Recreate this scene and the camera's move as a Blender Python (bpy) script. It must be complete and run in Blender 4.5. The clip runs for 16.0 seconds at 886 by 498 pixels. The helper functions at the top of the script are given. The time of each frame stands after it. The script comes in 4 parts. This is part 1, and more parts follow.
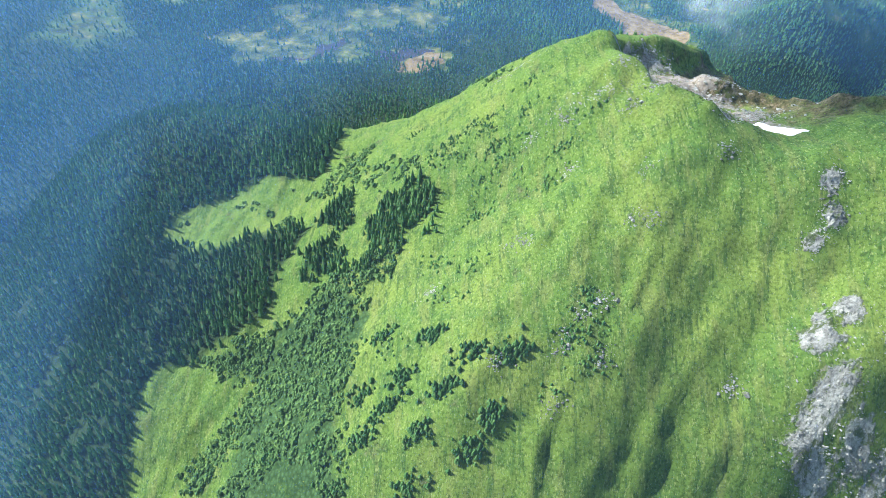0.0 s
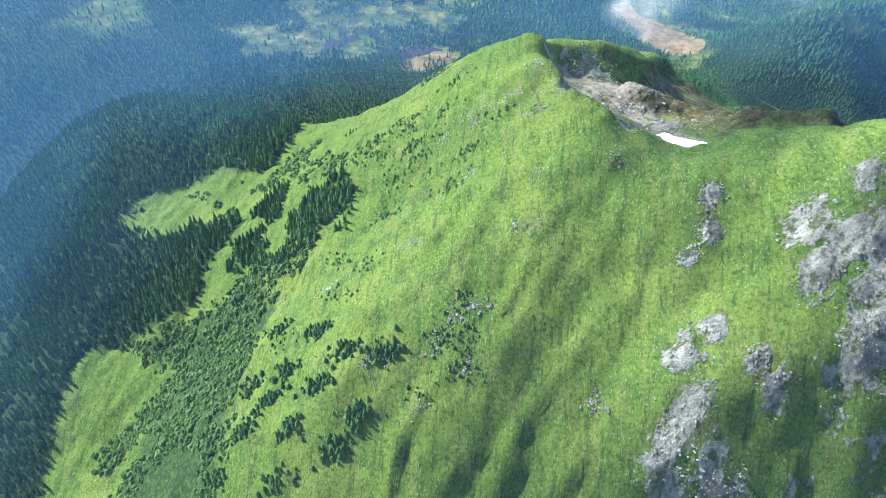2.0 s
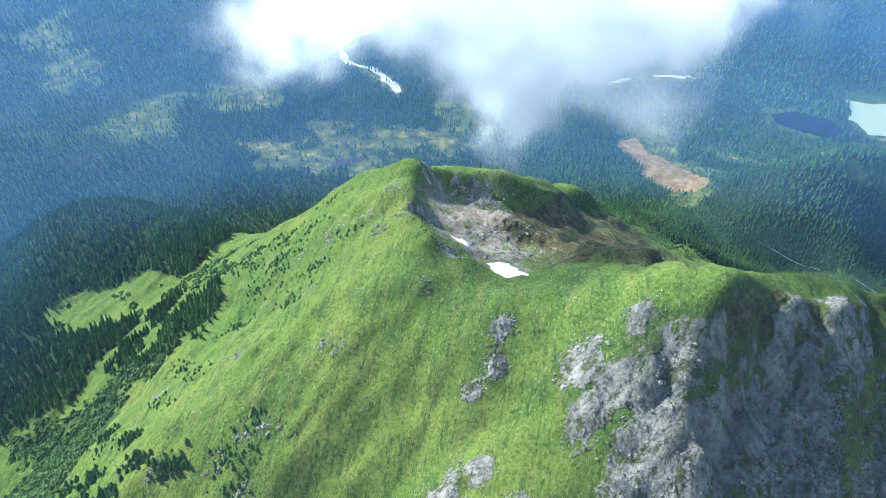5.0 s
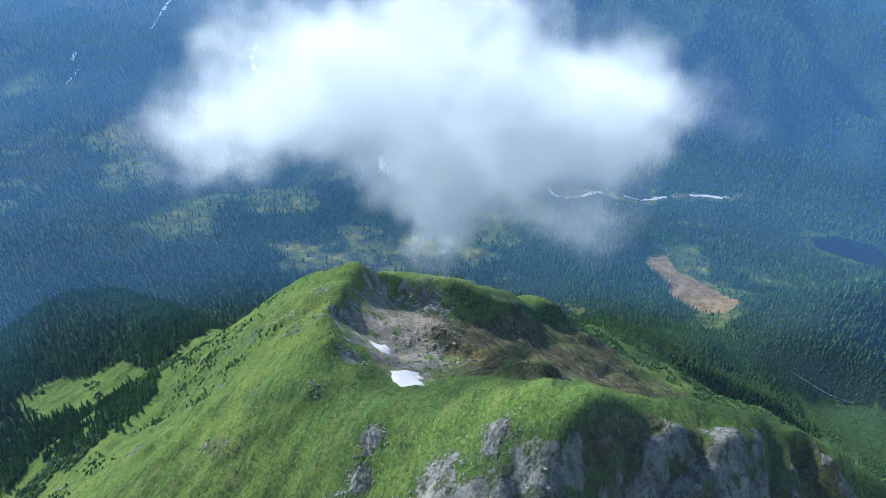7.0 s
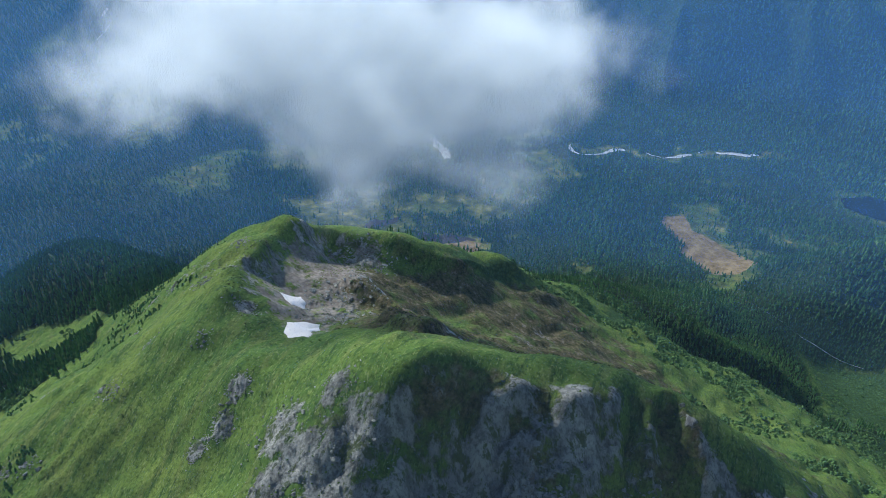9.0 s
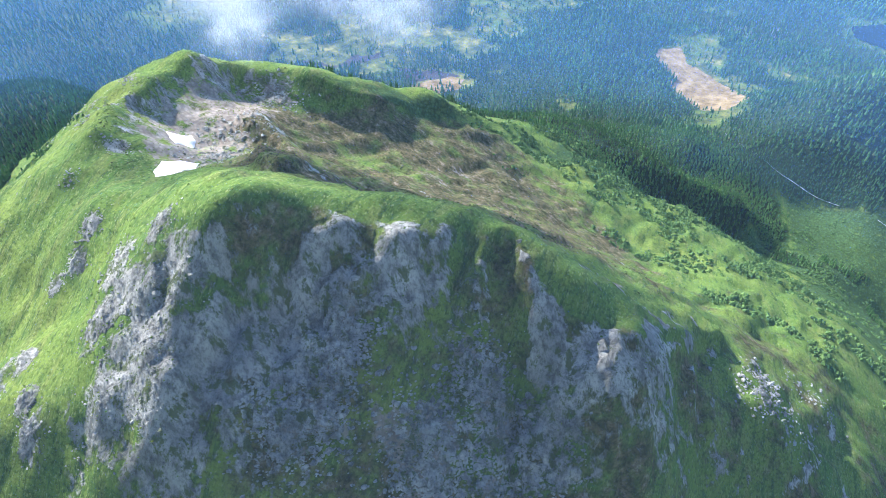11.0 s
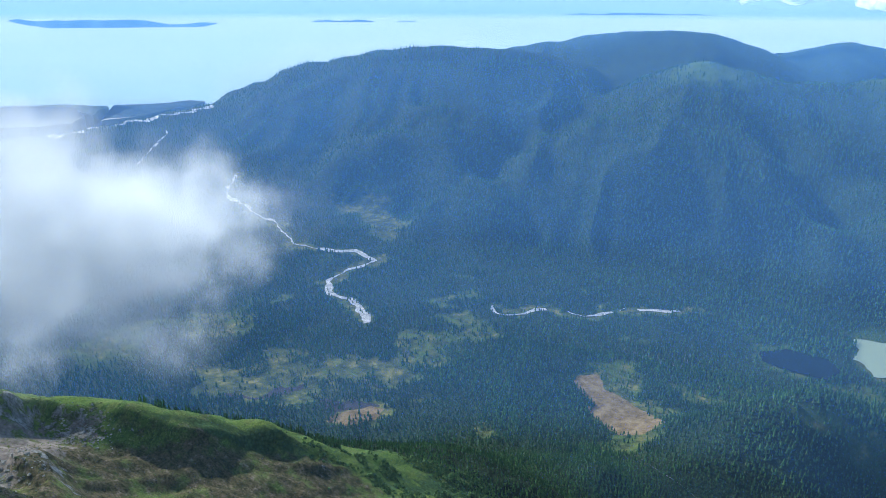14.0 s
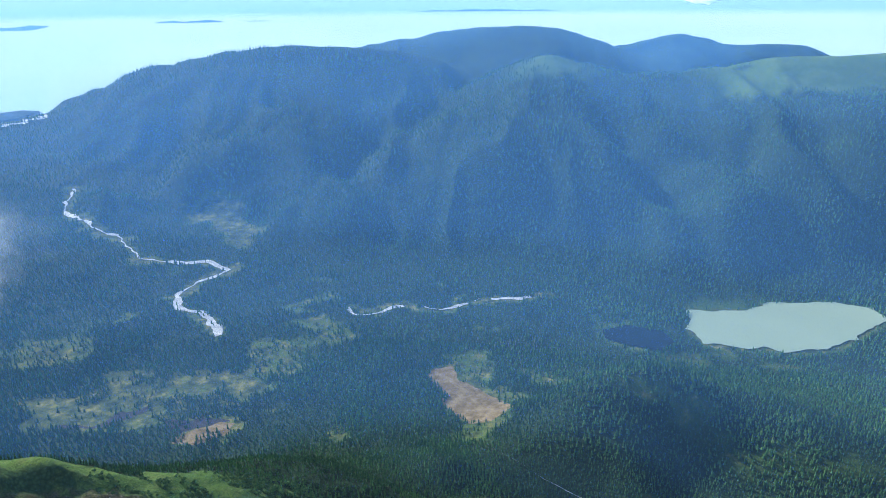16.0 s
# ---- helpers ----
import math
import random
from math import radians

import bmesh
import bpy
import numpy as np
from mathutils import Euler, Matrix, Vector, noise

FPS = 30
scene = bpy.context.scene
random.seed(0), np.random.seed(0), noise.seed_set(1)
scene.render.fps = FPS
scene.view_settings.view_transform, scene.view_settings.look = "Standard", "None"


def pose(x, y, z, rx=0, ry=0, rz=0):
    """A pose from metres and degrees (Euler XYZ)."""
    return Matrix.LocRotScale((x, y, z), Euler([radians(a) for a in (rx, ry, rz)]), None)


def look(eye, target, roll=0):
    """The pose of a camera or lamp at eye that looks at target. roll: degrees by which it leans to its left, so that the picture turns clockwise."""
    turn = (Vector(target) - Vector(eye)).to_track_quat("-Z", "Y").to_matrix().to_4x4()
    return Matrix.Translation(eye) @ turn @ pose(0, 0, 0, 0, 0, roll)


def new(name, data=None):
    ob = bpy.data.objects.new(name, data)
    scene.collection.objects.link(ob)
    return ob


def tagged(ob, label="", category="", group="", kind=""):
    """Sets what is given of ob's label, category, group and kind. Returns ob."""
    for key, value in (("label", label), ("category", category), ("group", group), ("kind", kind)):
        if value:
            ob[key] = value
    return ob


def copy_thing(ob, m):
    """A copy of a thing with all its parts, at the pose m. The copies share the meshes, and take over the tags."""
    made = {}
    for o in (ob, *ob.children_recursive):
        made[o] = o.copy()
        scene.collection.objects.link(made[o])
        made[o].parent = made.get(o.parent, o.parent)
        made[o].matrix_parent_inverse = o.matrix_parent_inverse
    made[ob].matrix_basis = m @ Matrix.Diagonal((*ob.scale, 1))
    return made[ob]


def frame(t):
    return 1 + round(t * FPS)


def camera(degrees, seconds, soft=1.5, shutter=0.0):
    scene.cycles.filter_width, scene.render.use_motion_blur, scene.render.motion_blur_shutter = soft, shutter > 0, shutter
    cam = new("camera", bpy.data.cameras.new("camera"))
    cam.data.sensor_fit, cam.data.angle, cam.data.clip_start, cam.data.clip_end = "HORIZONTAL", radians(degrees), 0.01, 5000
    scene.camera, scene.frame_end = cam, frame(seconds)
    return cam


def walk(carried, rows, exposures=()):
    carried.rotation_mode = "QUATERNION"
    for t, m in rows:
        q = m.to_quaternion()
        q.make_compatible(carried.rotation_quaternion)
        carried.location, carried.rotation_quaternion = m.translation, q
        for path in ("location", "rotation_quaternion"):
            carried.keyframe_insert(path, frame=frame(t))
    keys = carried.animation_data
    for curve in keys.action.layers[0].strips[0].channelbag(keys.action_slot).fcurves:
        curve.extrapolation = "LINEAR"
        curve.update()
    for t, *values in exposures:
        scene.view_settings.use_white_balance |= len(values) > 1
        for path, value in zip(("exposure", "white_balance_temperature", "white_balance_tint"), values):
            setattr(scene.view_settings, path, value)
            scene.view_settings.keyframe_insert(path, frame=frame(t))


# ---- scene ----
cam = camera(64.19, 16.0, 0.75)
ROWS = [
    (0, 1.07, -2.7, 901.88, 43.282, -3.044, 0.276),
    (0.5, 19.2, -2.31, 902.72, 43.288, -2.857, 1.139),
    (1, 37.47, -1.51, 903.5, 43.112, -2.706, 2.219),
    (1.5, 55.83, -0.27, 904.23, 42.817, -2.63, 3.213),
    (2, 74.22, 1.38, 904.88, 43.019, -2.681, 4.472),
    (2.5, 92.61, 3.45, 905.45, 44.264, -2.707, 5.573),
    (3, 110.94, 5.93, 905.93, 46.003, -2.654, 6.287),
    (3.5, 129.18, 8.8, 906.31, 47.485, -2.735, 7.184),
    (4, 147.3, 12.07, 906.59, 48.895, -2.558, 8.03),
    (4.2, 154.51, 13.48, 906.68, 49.538, -2.626, 8.368),
    (6.3, 228.41, 31.67, 906.6, 57.847, -2.891, 14.065),
    (6.5, 235.26, 33.69, 906.51, 58.714, -2.896, 14.5),
    (7, 252.22, 38.93, 906.22, 61.012, -2.584, 15.868),
    (7.5, 268.97, 44.43, 905.86, 62.872, -2.481, 16.819),
    (8, 285.5, 50.14, 905.43, 62.403, -2.742, 18.298),
    (8.5, 301.82, 56.05, 904.95, 60.768, -2.694, 19.252),
    (9, 317.96, 62.12, 904.44, 57.514, -1.255, 19.397),
    (9.2, 324.36, 64.58, 904.23, 55.408, -0.467, 19.268),
    (11.3, 390.37, 91.05, 902.13, 44.262, -0.431, 20.367),
    (11.5, 396.59, 93.56, 901.98, 44.676, -0.919, 19.681),
    (12, 412.14, 99.79, 901.66, 50.022, -1.722, 17.266),
    (12.5, 427.73, 105.88, 901.46, 55.453, -0.307, 15.637),
    (13, 443.42, 111.81, 901.41, 62.882, -0.299, 17.097),
    (13.5, 459.24, 117.5, 901.53, 67.977, 0.171, 18.549),
    (14, 475.28, 122.91, 901.87, 70.742, -0.088, 18.233),
    (14.5, 491.59, 127.98, 902.45, 72.117, -0.038, 17.04),
    (15, 508.25, 132.66, 903.32, 70.776, -0.705, 14.542),
    (15.5, 525.33, 136.88, 904.5, 69.717, -1.9, 10.751),
    (16, 542.91, 140.59, 906.05, 70.48, 0.53, 7.92),
]
EXPOSURES = [(0, 1.25, 6500, 10), (4.2, 1.2, 6450, 10), (6.5, 0.6, 6250, 11), (7, 0.4, 6200, 11), (8.5, 0.0, 6200, 11), (9.2, 0.05, 6250, 11), (11.3, 1.68, 6450, 18), (12.5, 1.4, 6450, 17), (13.5, 0.6, 6300, 13), (14.5, 0.0, 6200, 12), (15.2, 0.1, 6200, 12), (16, 0.4, 6200, 12)]
walk(cam, [(t, pose(x, y, z, rx, ry, rz)) for t, x, y, z, rx, ry, rz in ROWS], EXPOSURES)


# ---- light ----
scene.cycles.transparent_max_bounces = 40
SUN = Vector((-0.68, 0.42, 0.53)).normalized()
world = bpy.data.worlds.new("world")
scene.world = world
world.use_nodes = True
wn, wl = world.node_tree.nodes, world.node_tree.links
wn.clear()
sky = wn.new("ShaderNodeTexSky")
sky.sky_type, sky.sun_disc = "NISHITA", False
sky.sun_elevation, sky.sun_rotation = math.asin(SUN.z), math.atan2(SUN.x, SUN.y)
sky.altitude, sky.air_density, sky.dust_density = 900, 1.0, 0.6
wb, wo = wn.new("ShaderNodeBackground"), wn.new("ShaderNodeOutputWorld")
wb.inputs["Strength"].default_value = 0.06
wl.new(sky.outputs[0], wb.inputs["Color"])
wl.new(wb.outputs[0], wo.inputs["Surface"])
sun = new("sun", bpy.data.lights.new("sun", "SUN"))
sun.data.energy, sun.data.angle, sun.data.color = 5.0, radians(0.5), (1.0, 0.95, 0.86)
sun.matrix_world = look(tuple(SUN * 1500), (0, 0, 0))


# ---- materials ----
class Mat:
    """A small hand for node materials."""

    def __init__(self, name):
        self.m = bpy.data.materials.new(name)
        self.m.use_nodes = True
        self.n, self.l = self.m.node_tree.nodes, self.m.node_tree.links
        self.bsdf = self.n["Principled BSDF"]
        self.out = self.n["Material Output"]

    def link(self, a, b):
        self.l.new(a, b)

    def value(self, sock, v):
        if hasattr(v, "is_output"):
            self.l.new(v, sock)
        else:
            sock.default_value = v

    def coords(self, scale=(1, 1, 1)):
        g = self.n.new("ShaderNodeNewGeometry")
        m = self.n.new("ShaderNodeMapping")
        m.inputs["Scale"].default_value = scale
        self.l.new(g.outputs["Position"], m.inputs["Vector"])
        return m.outputs[0]

    def noise(self, size, detail=4.0, rough=0.55, stretch=(1, 1, 1), kind="noise"):
        v = self.coords(tuple(s / size for s in stretch))
        if kind == "noise":
            t = self.n.new("ShaderNodeTexNoise")
            t.inputs["Scale"].default_value, t.inputs["Detail"].default_value, t.inputs["Roughness"].default_value = 1.0, detail, rough
            self.l.new(v, t.inputs["Vector"])
            return t.outputs["Fac"]
        t = self.n.new("ShaderNodeTexVoronoi")
        t.inputs["Scale"].default_value = 1.0
        t.feature = kind
        self.l.new(v, t.inputs["Vector"])
        return t.outputs["Distance"]

    def ramp(self, fac, *stops):
        r = self.n.new("ShaderNodeValToRGB")
        e = r.color_ramp.elements
        while len(e) < len(stops):
            e.new(0.5)
        for el, (p, c) in zip(e, stops):
            el.position = p
            el.color = (*c, 1) if len(c) == 3 else c
        self.value(r.inputs[0], fac)
        return r.outputs[0]

    def band(self, fac, a, b):
        r = self.n.new("ShaderNodeMapRange")
        r.interpolation_type = "SMOOTHSTEP"
        self.value(r.inputs[0], fac)
        r.inputs[1].default_value, r.inputs[2].default_value = a, b
        return r.outputs[0]

    def math(self, op, a, b=0.0, clamp=False):
        m = self.n.new("ShaderNodeMath")
        m.operation, m.use_clamp = op, clamp
        self.value(m.inputs[0], a)
        self.value(m.inputs[1], b)
        return m.outputs[0]

    def mix(self, fac, a, b, mode="MIX"):
        m = self.n.new("ShaderNodeMix")
        m.data_type, m.blend_type = "RGBA", mode
        self.value(m.inputs[0], fac)
        for sock, v in ((m.inputs[6], a), (m.inputs[7], b)):
            self.value(sock, (*v, 1) if isinstance(v, tuple) and len(v) == 3 else v)
        return m.outputs[2]

    def attr(self, name):
        a = self.n.new("ShaderNodeAttribute")
        a.attribute_name = name
        s = self.n.new("ShaderNodeSeparateColor")
        self.l.new(a.outputs["Color"], s.inputs[0])
        return s.outputs[0], s.outputs[1], s.outputs[2], a.outputs["Alpha"]

    def bump(self, heightsock, strength=0.5, distance=1.0, normal=None):
        b = self.n.new("ShaderNodeBump")
        b.inputs["Strength"].default_value, b.inputs["Distance"].default_value = strength, distance
        self.l.new(heightsock, b.inputs["Height"])
        if normal is not None:
            self.l.new(normal, b.inputs["Normal"])
        return b.outputs[0]

    def done(self, colour, rough=0.9, normal=None, spec=0.2):
        self.value(self.bsdf.inputs["Base Color"], (*colour, 1) if isinstance(colour, tuple) else colour)
        self.value(self.bsdf.inputs["Roughness"], rough)
        self.bsdf.inputs["Specular IOR Level"].default_value = spec
        if normal is not None:
            self.l.new(normal, self.bsdf.inputs["Normal"])
        return self.m


def rock_colour(k):
    big = k.noise(15, 6, 0.6, (1, 1, 0.3))
    mid = k.noise(4.5, 6, 0.66, (1.5, 1.5, 0.22))
    fine = k.noise(1.2, 5, 0.68, (1.2, 1.2, 0.5))
    c = k.ramp(big, (0.36, (0.26, 0.28, 0.27)), (0.5, (0.39, 0.415, 0.40)), (0.64, (0.52, 0.545, 0.52)))
    c = k.mix(0.85, c, k.ramp(mid, (0.40, (0.40, 0.41, 0.42)), (0.50, (0.82, 0.83, 0.83)), (0.60, (1, 1, 1))), "MULTIPLY")
    c = k.mix(0.55, c, k.ramp(fine, (0.38, (0.32, 0.33, 0.34)), (0.52, (1, 1, 1))), "MULTIPLY")
    return k.mix(k.math("MULTIPLY", k.band(k.noise(7, 6, 0.72, (1.3, 1.3, 0.3)), 0.53, 0.60), 0.85), c, (0.075, 0.115, 0.034))


def ground_material():
    k = Mat("mountain_ground")
    rock, scree, shrub, wood = k.attr("cover")
    yellow, tan, mud, dry = k.attr("wet")
    broad, mid, fine = k.noise(70, 4), k.noise(11, 6, 0.65), k.noise(1.5, 5, 0.7)
    streak = k.noise(9, 5, 0.6, (1.6, 0.35, 0.2))
    clump = k.noise(4.5, 5, 0.7)
    rills = k.noise(5, 5, 0.65, (1.9, 0.28, 0.15))
    grass = k.ramp(broad, (0.34, (0.086, 0.176, 0.036)), (0.5, (0.122, 0.214, 0.042)), (0.66, (0.168, 0.250, 0.052)))
    grass = k.mix(k.math("MULTIPLY", k.band(mid, 0.48, 0.64), 0.65), grass, (0.062, 0.142, 0.036))
    grass = k.mix(k.math("MULTIPLY", k.band(streak, 0.51, 0.64), 0.5), grass, (0.185, 0.222, 0.072))
    grass = k.mix(k.math("MULTIPLY", k.band(rills, 0.52, 0.62), 0.7), grass, (0.046, 0.110, 0.030))
    grass = k.mix(k.math("MULTIPLY", k.band(clump, 0.56, 0.62), 0.35), grass, (0.040, 0.095, 0.026))
    grass = k.mix(0.68, grass, k.ramp(fine, (0.40, (0.32, 0.38, 0.34)), (0.50, (0.90, 0.92, 0.88)), (0.58, (1.0, 1.0, 1.0))), "MULTIPLY")
    grass = k.mix(k.math("MULTIPLY", k.band(k.noise(1.0, 3, 0.6, (1.4, 0.5, 0.5)), 0.57, 0.64), 0.55), grass, (0.27, 0.345, 0.125))
    heath = k.ramp(k.noise(5, 6, 0.72), (0.38, (0.045, 0.055, 0.026)), (0.48, (0.098, 0.098, 0.046)), (0.58, (0.165, 0.142, 0.085)), (0.66, (0.28, 0.245, 0.185)))
    heath = k.mix(0.85, heath, k.ramp(fine, (0.40, (0.35, 0.38, 0.35)), (0.55, (1, 1, 1))), "MULTIPLY")
    blend = k.math("MULTIPLY", k.math("ADD", k.math("SUBTRACT", mid, 0.5), k.math("SUBTRACT", k.noise(34, 5, 0.6), 0.5)), 1.7)
    grass = k.mix(k.band(k.math("ADD", dry, blend), 0.22, 0.85), grass, heath)
    # leaf clumps grow darker towards their cell edges
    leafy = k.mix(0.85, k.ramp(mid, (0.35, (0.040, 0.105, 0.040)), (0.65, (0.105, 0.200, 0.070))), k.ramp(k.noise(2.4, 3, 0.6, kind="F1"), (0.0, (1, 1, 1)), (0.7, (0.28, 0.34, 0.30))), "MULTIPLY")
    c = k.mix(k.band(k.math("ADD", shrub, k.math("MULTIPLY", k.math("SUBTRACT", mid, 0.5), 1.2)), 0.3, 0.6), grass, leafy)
    needles = k.ramp(k.noise(60, 6, 0.7), (0.3, (0.014, 0.034, 0.018)), (0.7, (0.032, 0.066, 0.028)))
    c = k.mix(wood, c, needles)
    marsh = k.ramp(k.noise(30, 6, 0.72), (0.40, (0.030, 0.055, 0.022)), (0.5, (0.075, 0.105, 0.035)), (0.57, (0.135, 0.150, 0.042)), (0.66, (0.27, 0.25, 0.075)))
    wob = k.math("MULTIPLY", k.math("SUBTRACT", k.noise(24, 4, 0.6), 0.5), 1.1)
    c = k.mix(k.band(k.math("ADD", yellow, wob), 0.35, 0.65), c, marsh)
    c = k.mix(k.band(k.math("ADD", mud, wob), 0.4, 0.6), c, (0.045, 0.045, 0.05))
    c = k.mix(k.band(k.math("ADD", tan, k.math("MULTIPLY", wob, 0.45)), 0.4, 0.6), c, k.ramp(k.noise(18, 5, 0.7), (0.38, (0.14, 0.105, 0.042)), (0.5, (0.22, 0.165, 0.075)), (0.62, (0.29, 0.225, 0.115))))
    # stones likewise, darker away from each cell's middle
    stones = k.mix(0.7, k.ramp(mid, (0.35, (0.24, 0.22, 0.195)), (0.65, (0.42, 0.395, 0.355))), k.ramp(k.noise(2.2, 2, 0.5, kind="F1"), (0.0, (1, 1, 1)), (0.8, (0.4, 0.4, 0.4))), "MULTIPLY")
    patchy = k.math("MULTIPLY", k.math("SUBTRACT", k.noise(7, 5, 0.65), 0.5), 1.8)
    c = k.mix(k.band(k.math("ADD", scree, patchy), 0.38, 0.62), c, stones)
    rk = k.band(k.math("ADD", rock, k.math("MULTIPLY", k.math("SUBTRACT", k.noise(8, 6, 0.65, (1.3, 1.3, 0.35)), 0.5), 1.8)), 0.40, 0.60)
    c = k.mix(rk, c, rock_colour(k))
    n = k.bump(fine, 0.6, 0.7)
    n = k.bump(k.noise(5, 5, 0.65, (1.5, 0.6, 0.6)), 0.35, 1.5, n)
    n = k.bump(k.math("MULTIPLY", rk, k.noise(3.5, 7, 0.7, (1.2, 1.2, 0.5))), 0.7, 2.5, n)
    n = k.bump(k.math("MULTIPLY", wood, k.noise(7, 3, 0.6)), 0.8, 6.0, n)
    return k.done(c, 0.95, n, 0.1)


def needle_material():
    k = Mat("conifer_needles")
    g = k.n.new("ShaderNodeNewGeometry")
    c = k.ramp(g.outputs["Random Per Island"], (0.0, (0.056, 0.150, 0.054)), (0.5, (0.093, 0.222, 0.076)), (0.93, (0.136, 0.278, 0.092)), (1.0, (0.17, 0.21, 0.10)))
    c = k.mix(0.85, c, k.ramp(k.noise(150, 5, 0.65), (0.36, (0.42, 0.50, 0.55)), (0.62, (1, 1, 0.85))), "MULTIPLY")
    return k.done(c, 0.9, k.bump(k.noise(0.8, 2), 0.6, 0.5), 0.1)


def leaf_material():
    k = Mat("shrub_leaves")
    g = k.n.new("ShaderNodeNewGeometry")
    c = k.ramp(g.outputs["Random Per Island"], (0.0, (0.052, 0.125, 0.042)), (0.5, (0.092, 0.190, 0.060)), (1.0, (0.140, 0.250, 0.075)))
    c = k.mix(0.5, c, k.ramp(k.noise(40, 3), (0.35, (0.6, 0.68, 0.65)), (0.65, (1, 1, 0.9))), "MULTIPLY")
    return k.done(c, 0.85, None, 0.15)


def plain(name, a, b, size, rough=0.85, spec=0.2, strength=0.4):
    k = Mat(name)
    f = k.noise(size, 5, 0.6)
    return k.done(k.ramp(f, (0.3, a), (0.7, b)), rough, k.bump(f, strength, size * 0.3), spec)


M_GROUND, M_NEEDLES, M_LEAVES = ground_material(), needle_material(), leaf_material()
M_BARK = plain("bark", (0.06, 0.045, 0.035), (0.14, 0.11, 0.09), 0.4)
M_SNOW = plain("snow", (0.80, 0.82, 0.85), (0.9, 0.9, 0.9), 3.0, 0.6)
M_GRAVEL = plain("river_gravel", (0.30, 0.34, 0.33), (0.74, 0.75, 0.72), 14.0, 0.7)
M_LAKE = plain("silty_water", (0.345, 0.455, 0.315), (0.385, 0.50, 0.35), 160.0, 0.4, 0.2, 0.0)
M_POND = plain("dark_water", (0.008, 0.014, 0.024), (0.014, 0.022, 0.034), 60.0, 0.8, 0.02, 0.0)


def rock_material():
    k = Mat("grey_rock")
    n = k.bump(k.noise(1.2, 6, 0.7), 0.8, 0.8)
    return k.done(rock_colour(k), 0.9, n, 0.2)


M_ROCK, M_SNAG = rock_material(), plain("dead_wood", (0.28, 0.27, 0.26), (0.42, 0.40, 0.38), 1.0)


def veil(name, colour, alpha_of, lit=tuple(-SUN), back=True):
    """Thin sheet for cloud, haze and glare: mostly clear, the rest scatters daylight evenly; lit: away from the light
    that shines through it.
    """
    k = Mat(name)
    k.n.remove(k.bsdf)
    k.m.cycles.use_bump_map_correction = False
    clear, d = k.n.new("ShaderNodeBsdfTransparent"), k.n.new("ShaderNodeBsdfTranslucent" if back else "ShaderNodeBsdfDiffuse")
    d.inputs["Color"].default_value = (*colour, 1)
    if callable(lit):
        k.link(lit(k), d.inputs["Normal"])
    else:
        up = k.n.new("ShaderNodeCombineXYZ")
        for sock, q in zip(up.inputs, lit):
            sock.default_value = q
        k.link(up.outputs[0], d.inputs["Normal"])
    m = k.n.new("ShaderNodeMixShader")
    k.value(m.inputs[0], alpha_of(k))
    k.link(clear.outputs[0], m.inputs[1])
    k.link(d.outputs[0], m.inputs[2])
    k.link(m.outputs[0], k.out.inputs["Surface"])
    return k.m


# ---- relief ----
def seg_dist(px, py, line):
    """Distance to a line of (x, y, z) corners, and the line's height there."""
    best, zz = np.full(px.shape, 1e9), np.zeros(px.shape)
    for (ax, ay, az), (bx, by, bz) in zip(line[:-1], line[1:]):
        dx, dy = bx - ax, by - ay
        k = np.clip(((px - ax) * dx + (py - ay) * dy) / (dx * dx + dy * dy), 0, 1)
        d = np.hypot(px - ax - k * dx, py - ay - k * dy)
        near = d < best
        best, zz = np.where(near, d, best), np.where(near, az + k * (bz - az), zz)
    return best, zz


def step(a, b, v):
    k = np.clip((v - a) / (b - a), 0, 1)
    return k * k * (3 - 2 * k)


def lattice(ix, iy, salt):
    h = (ix * 374761393 + iy * 668265263 + salt * 974711) & 0x7FFFFFFF
    h = ((h ^ (h >> 13)) * 1274126177) & 0x7FFFFFFF
    return ((h ^ (h >> 16)) & 0xFFFF) / 32767.5 - 1.0


def vnoise(x, y, salt=0):
    ix, iy = np.floor(x).astype(np.int64), np.floor(y).astype(np.int64)
    fx, fy = x - ix, y - iy
    fx, fy = fx * fx * (3 - 2 * fx), fy * fy * (3 - 2 * fy)
    a, b = lattice(ix, iy, salt), lattice(ix + 1, iy, salt)
    c, d = lattice(ix, iy + 1, salt), lattice(ix + 1, iy + 1, salt)
    return (a + (b - a) * fx) * (1 - fy) + (c + (d - c) * fx) * fy


def fbm(x, y, size, octaves=4, salt=0):
    total, amp = np.zeros(np.shape(x)), 1.0
    for o in range(octaves):
        total = total + amp * vnoise(x / size * 2 ** o + 17.3 * o, y / size * 2 ** o - 9.1 * o, salt + o)
        amp *= 0.5
    return total


# lines of the near mountain: crests, spurs, floors and feet
CREST = [(112, 387, 686), (112, 345, 695), (123, 302, 703), (141, 281, 706), (155, 270, 704), (170, 264, 702), (184, 265, 704), (205, 270, 712), (222, 255, 727), (238, 235, 744),
         (252, 219, 750), (267, 234, 746), (276, 240, 738), (290, 244, 734), (310, 256, 730), (339, 276, 721), (356, 299, 692), (381, 308, 671), (410, 366, 614)]
BUTTRESS = [(339, 272, 720), (355, 258, 706), (377, 258, 698), (398, 266, 686), (412, 292, 660), (430, 331, 618)]
BACK_RIM = [(112, 387, 686), (138, 416, 664), (160, 430, 656), (188, 442, 641), (216, 506, 609), (252, 536, 570), (258, 600, 528), (256, 665, 490), (267, 726, 456), (290, 820, 390), (314, 915, 303), (347, 1000, 274)]
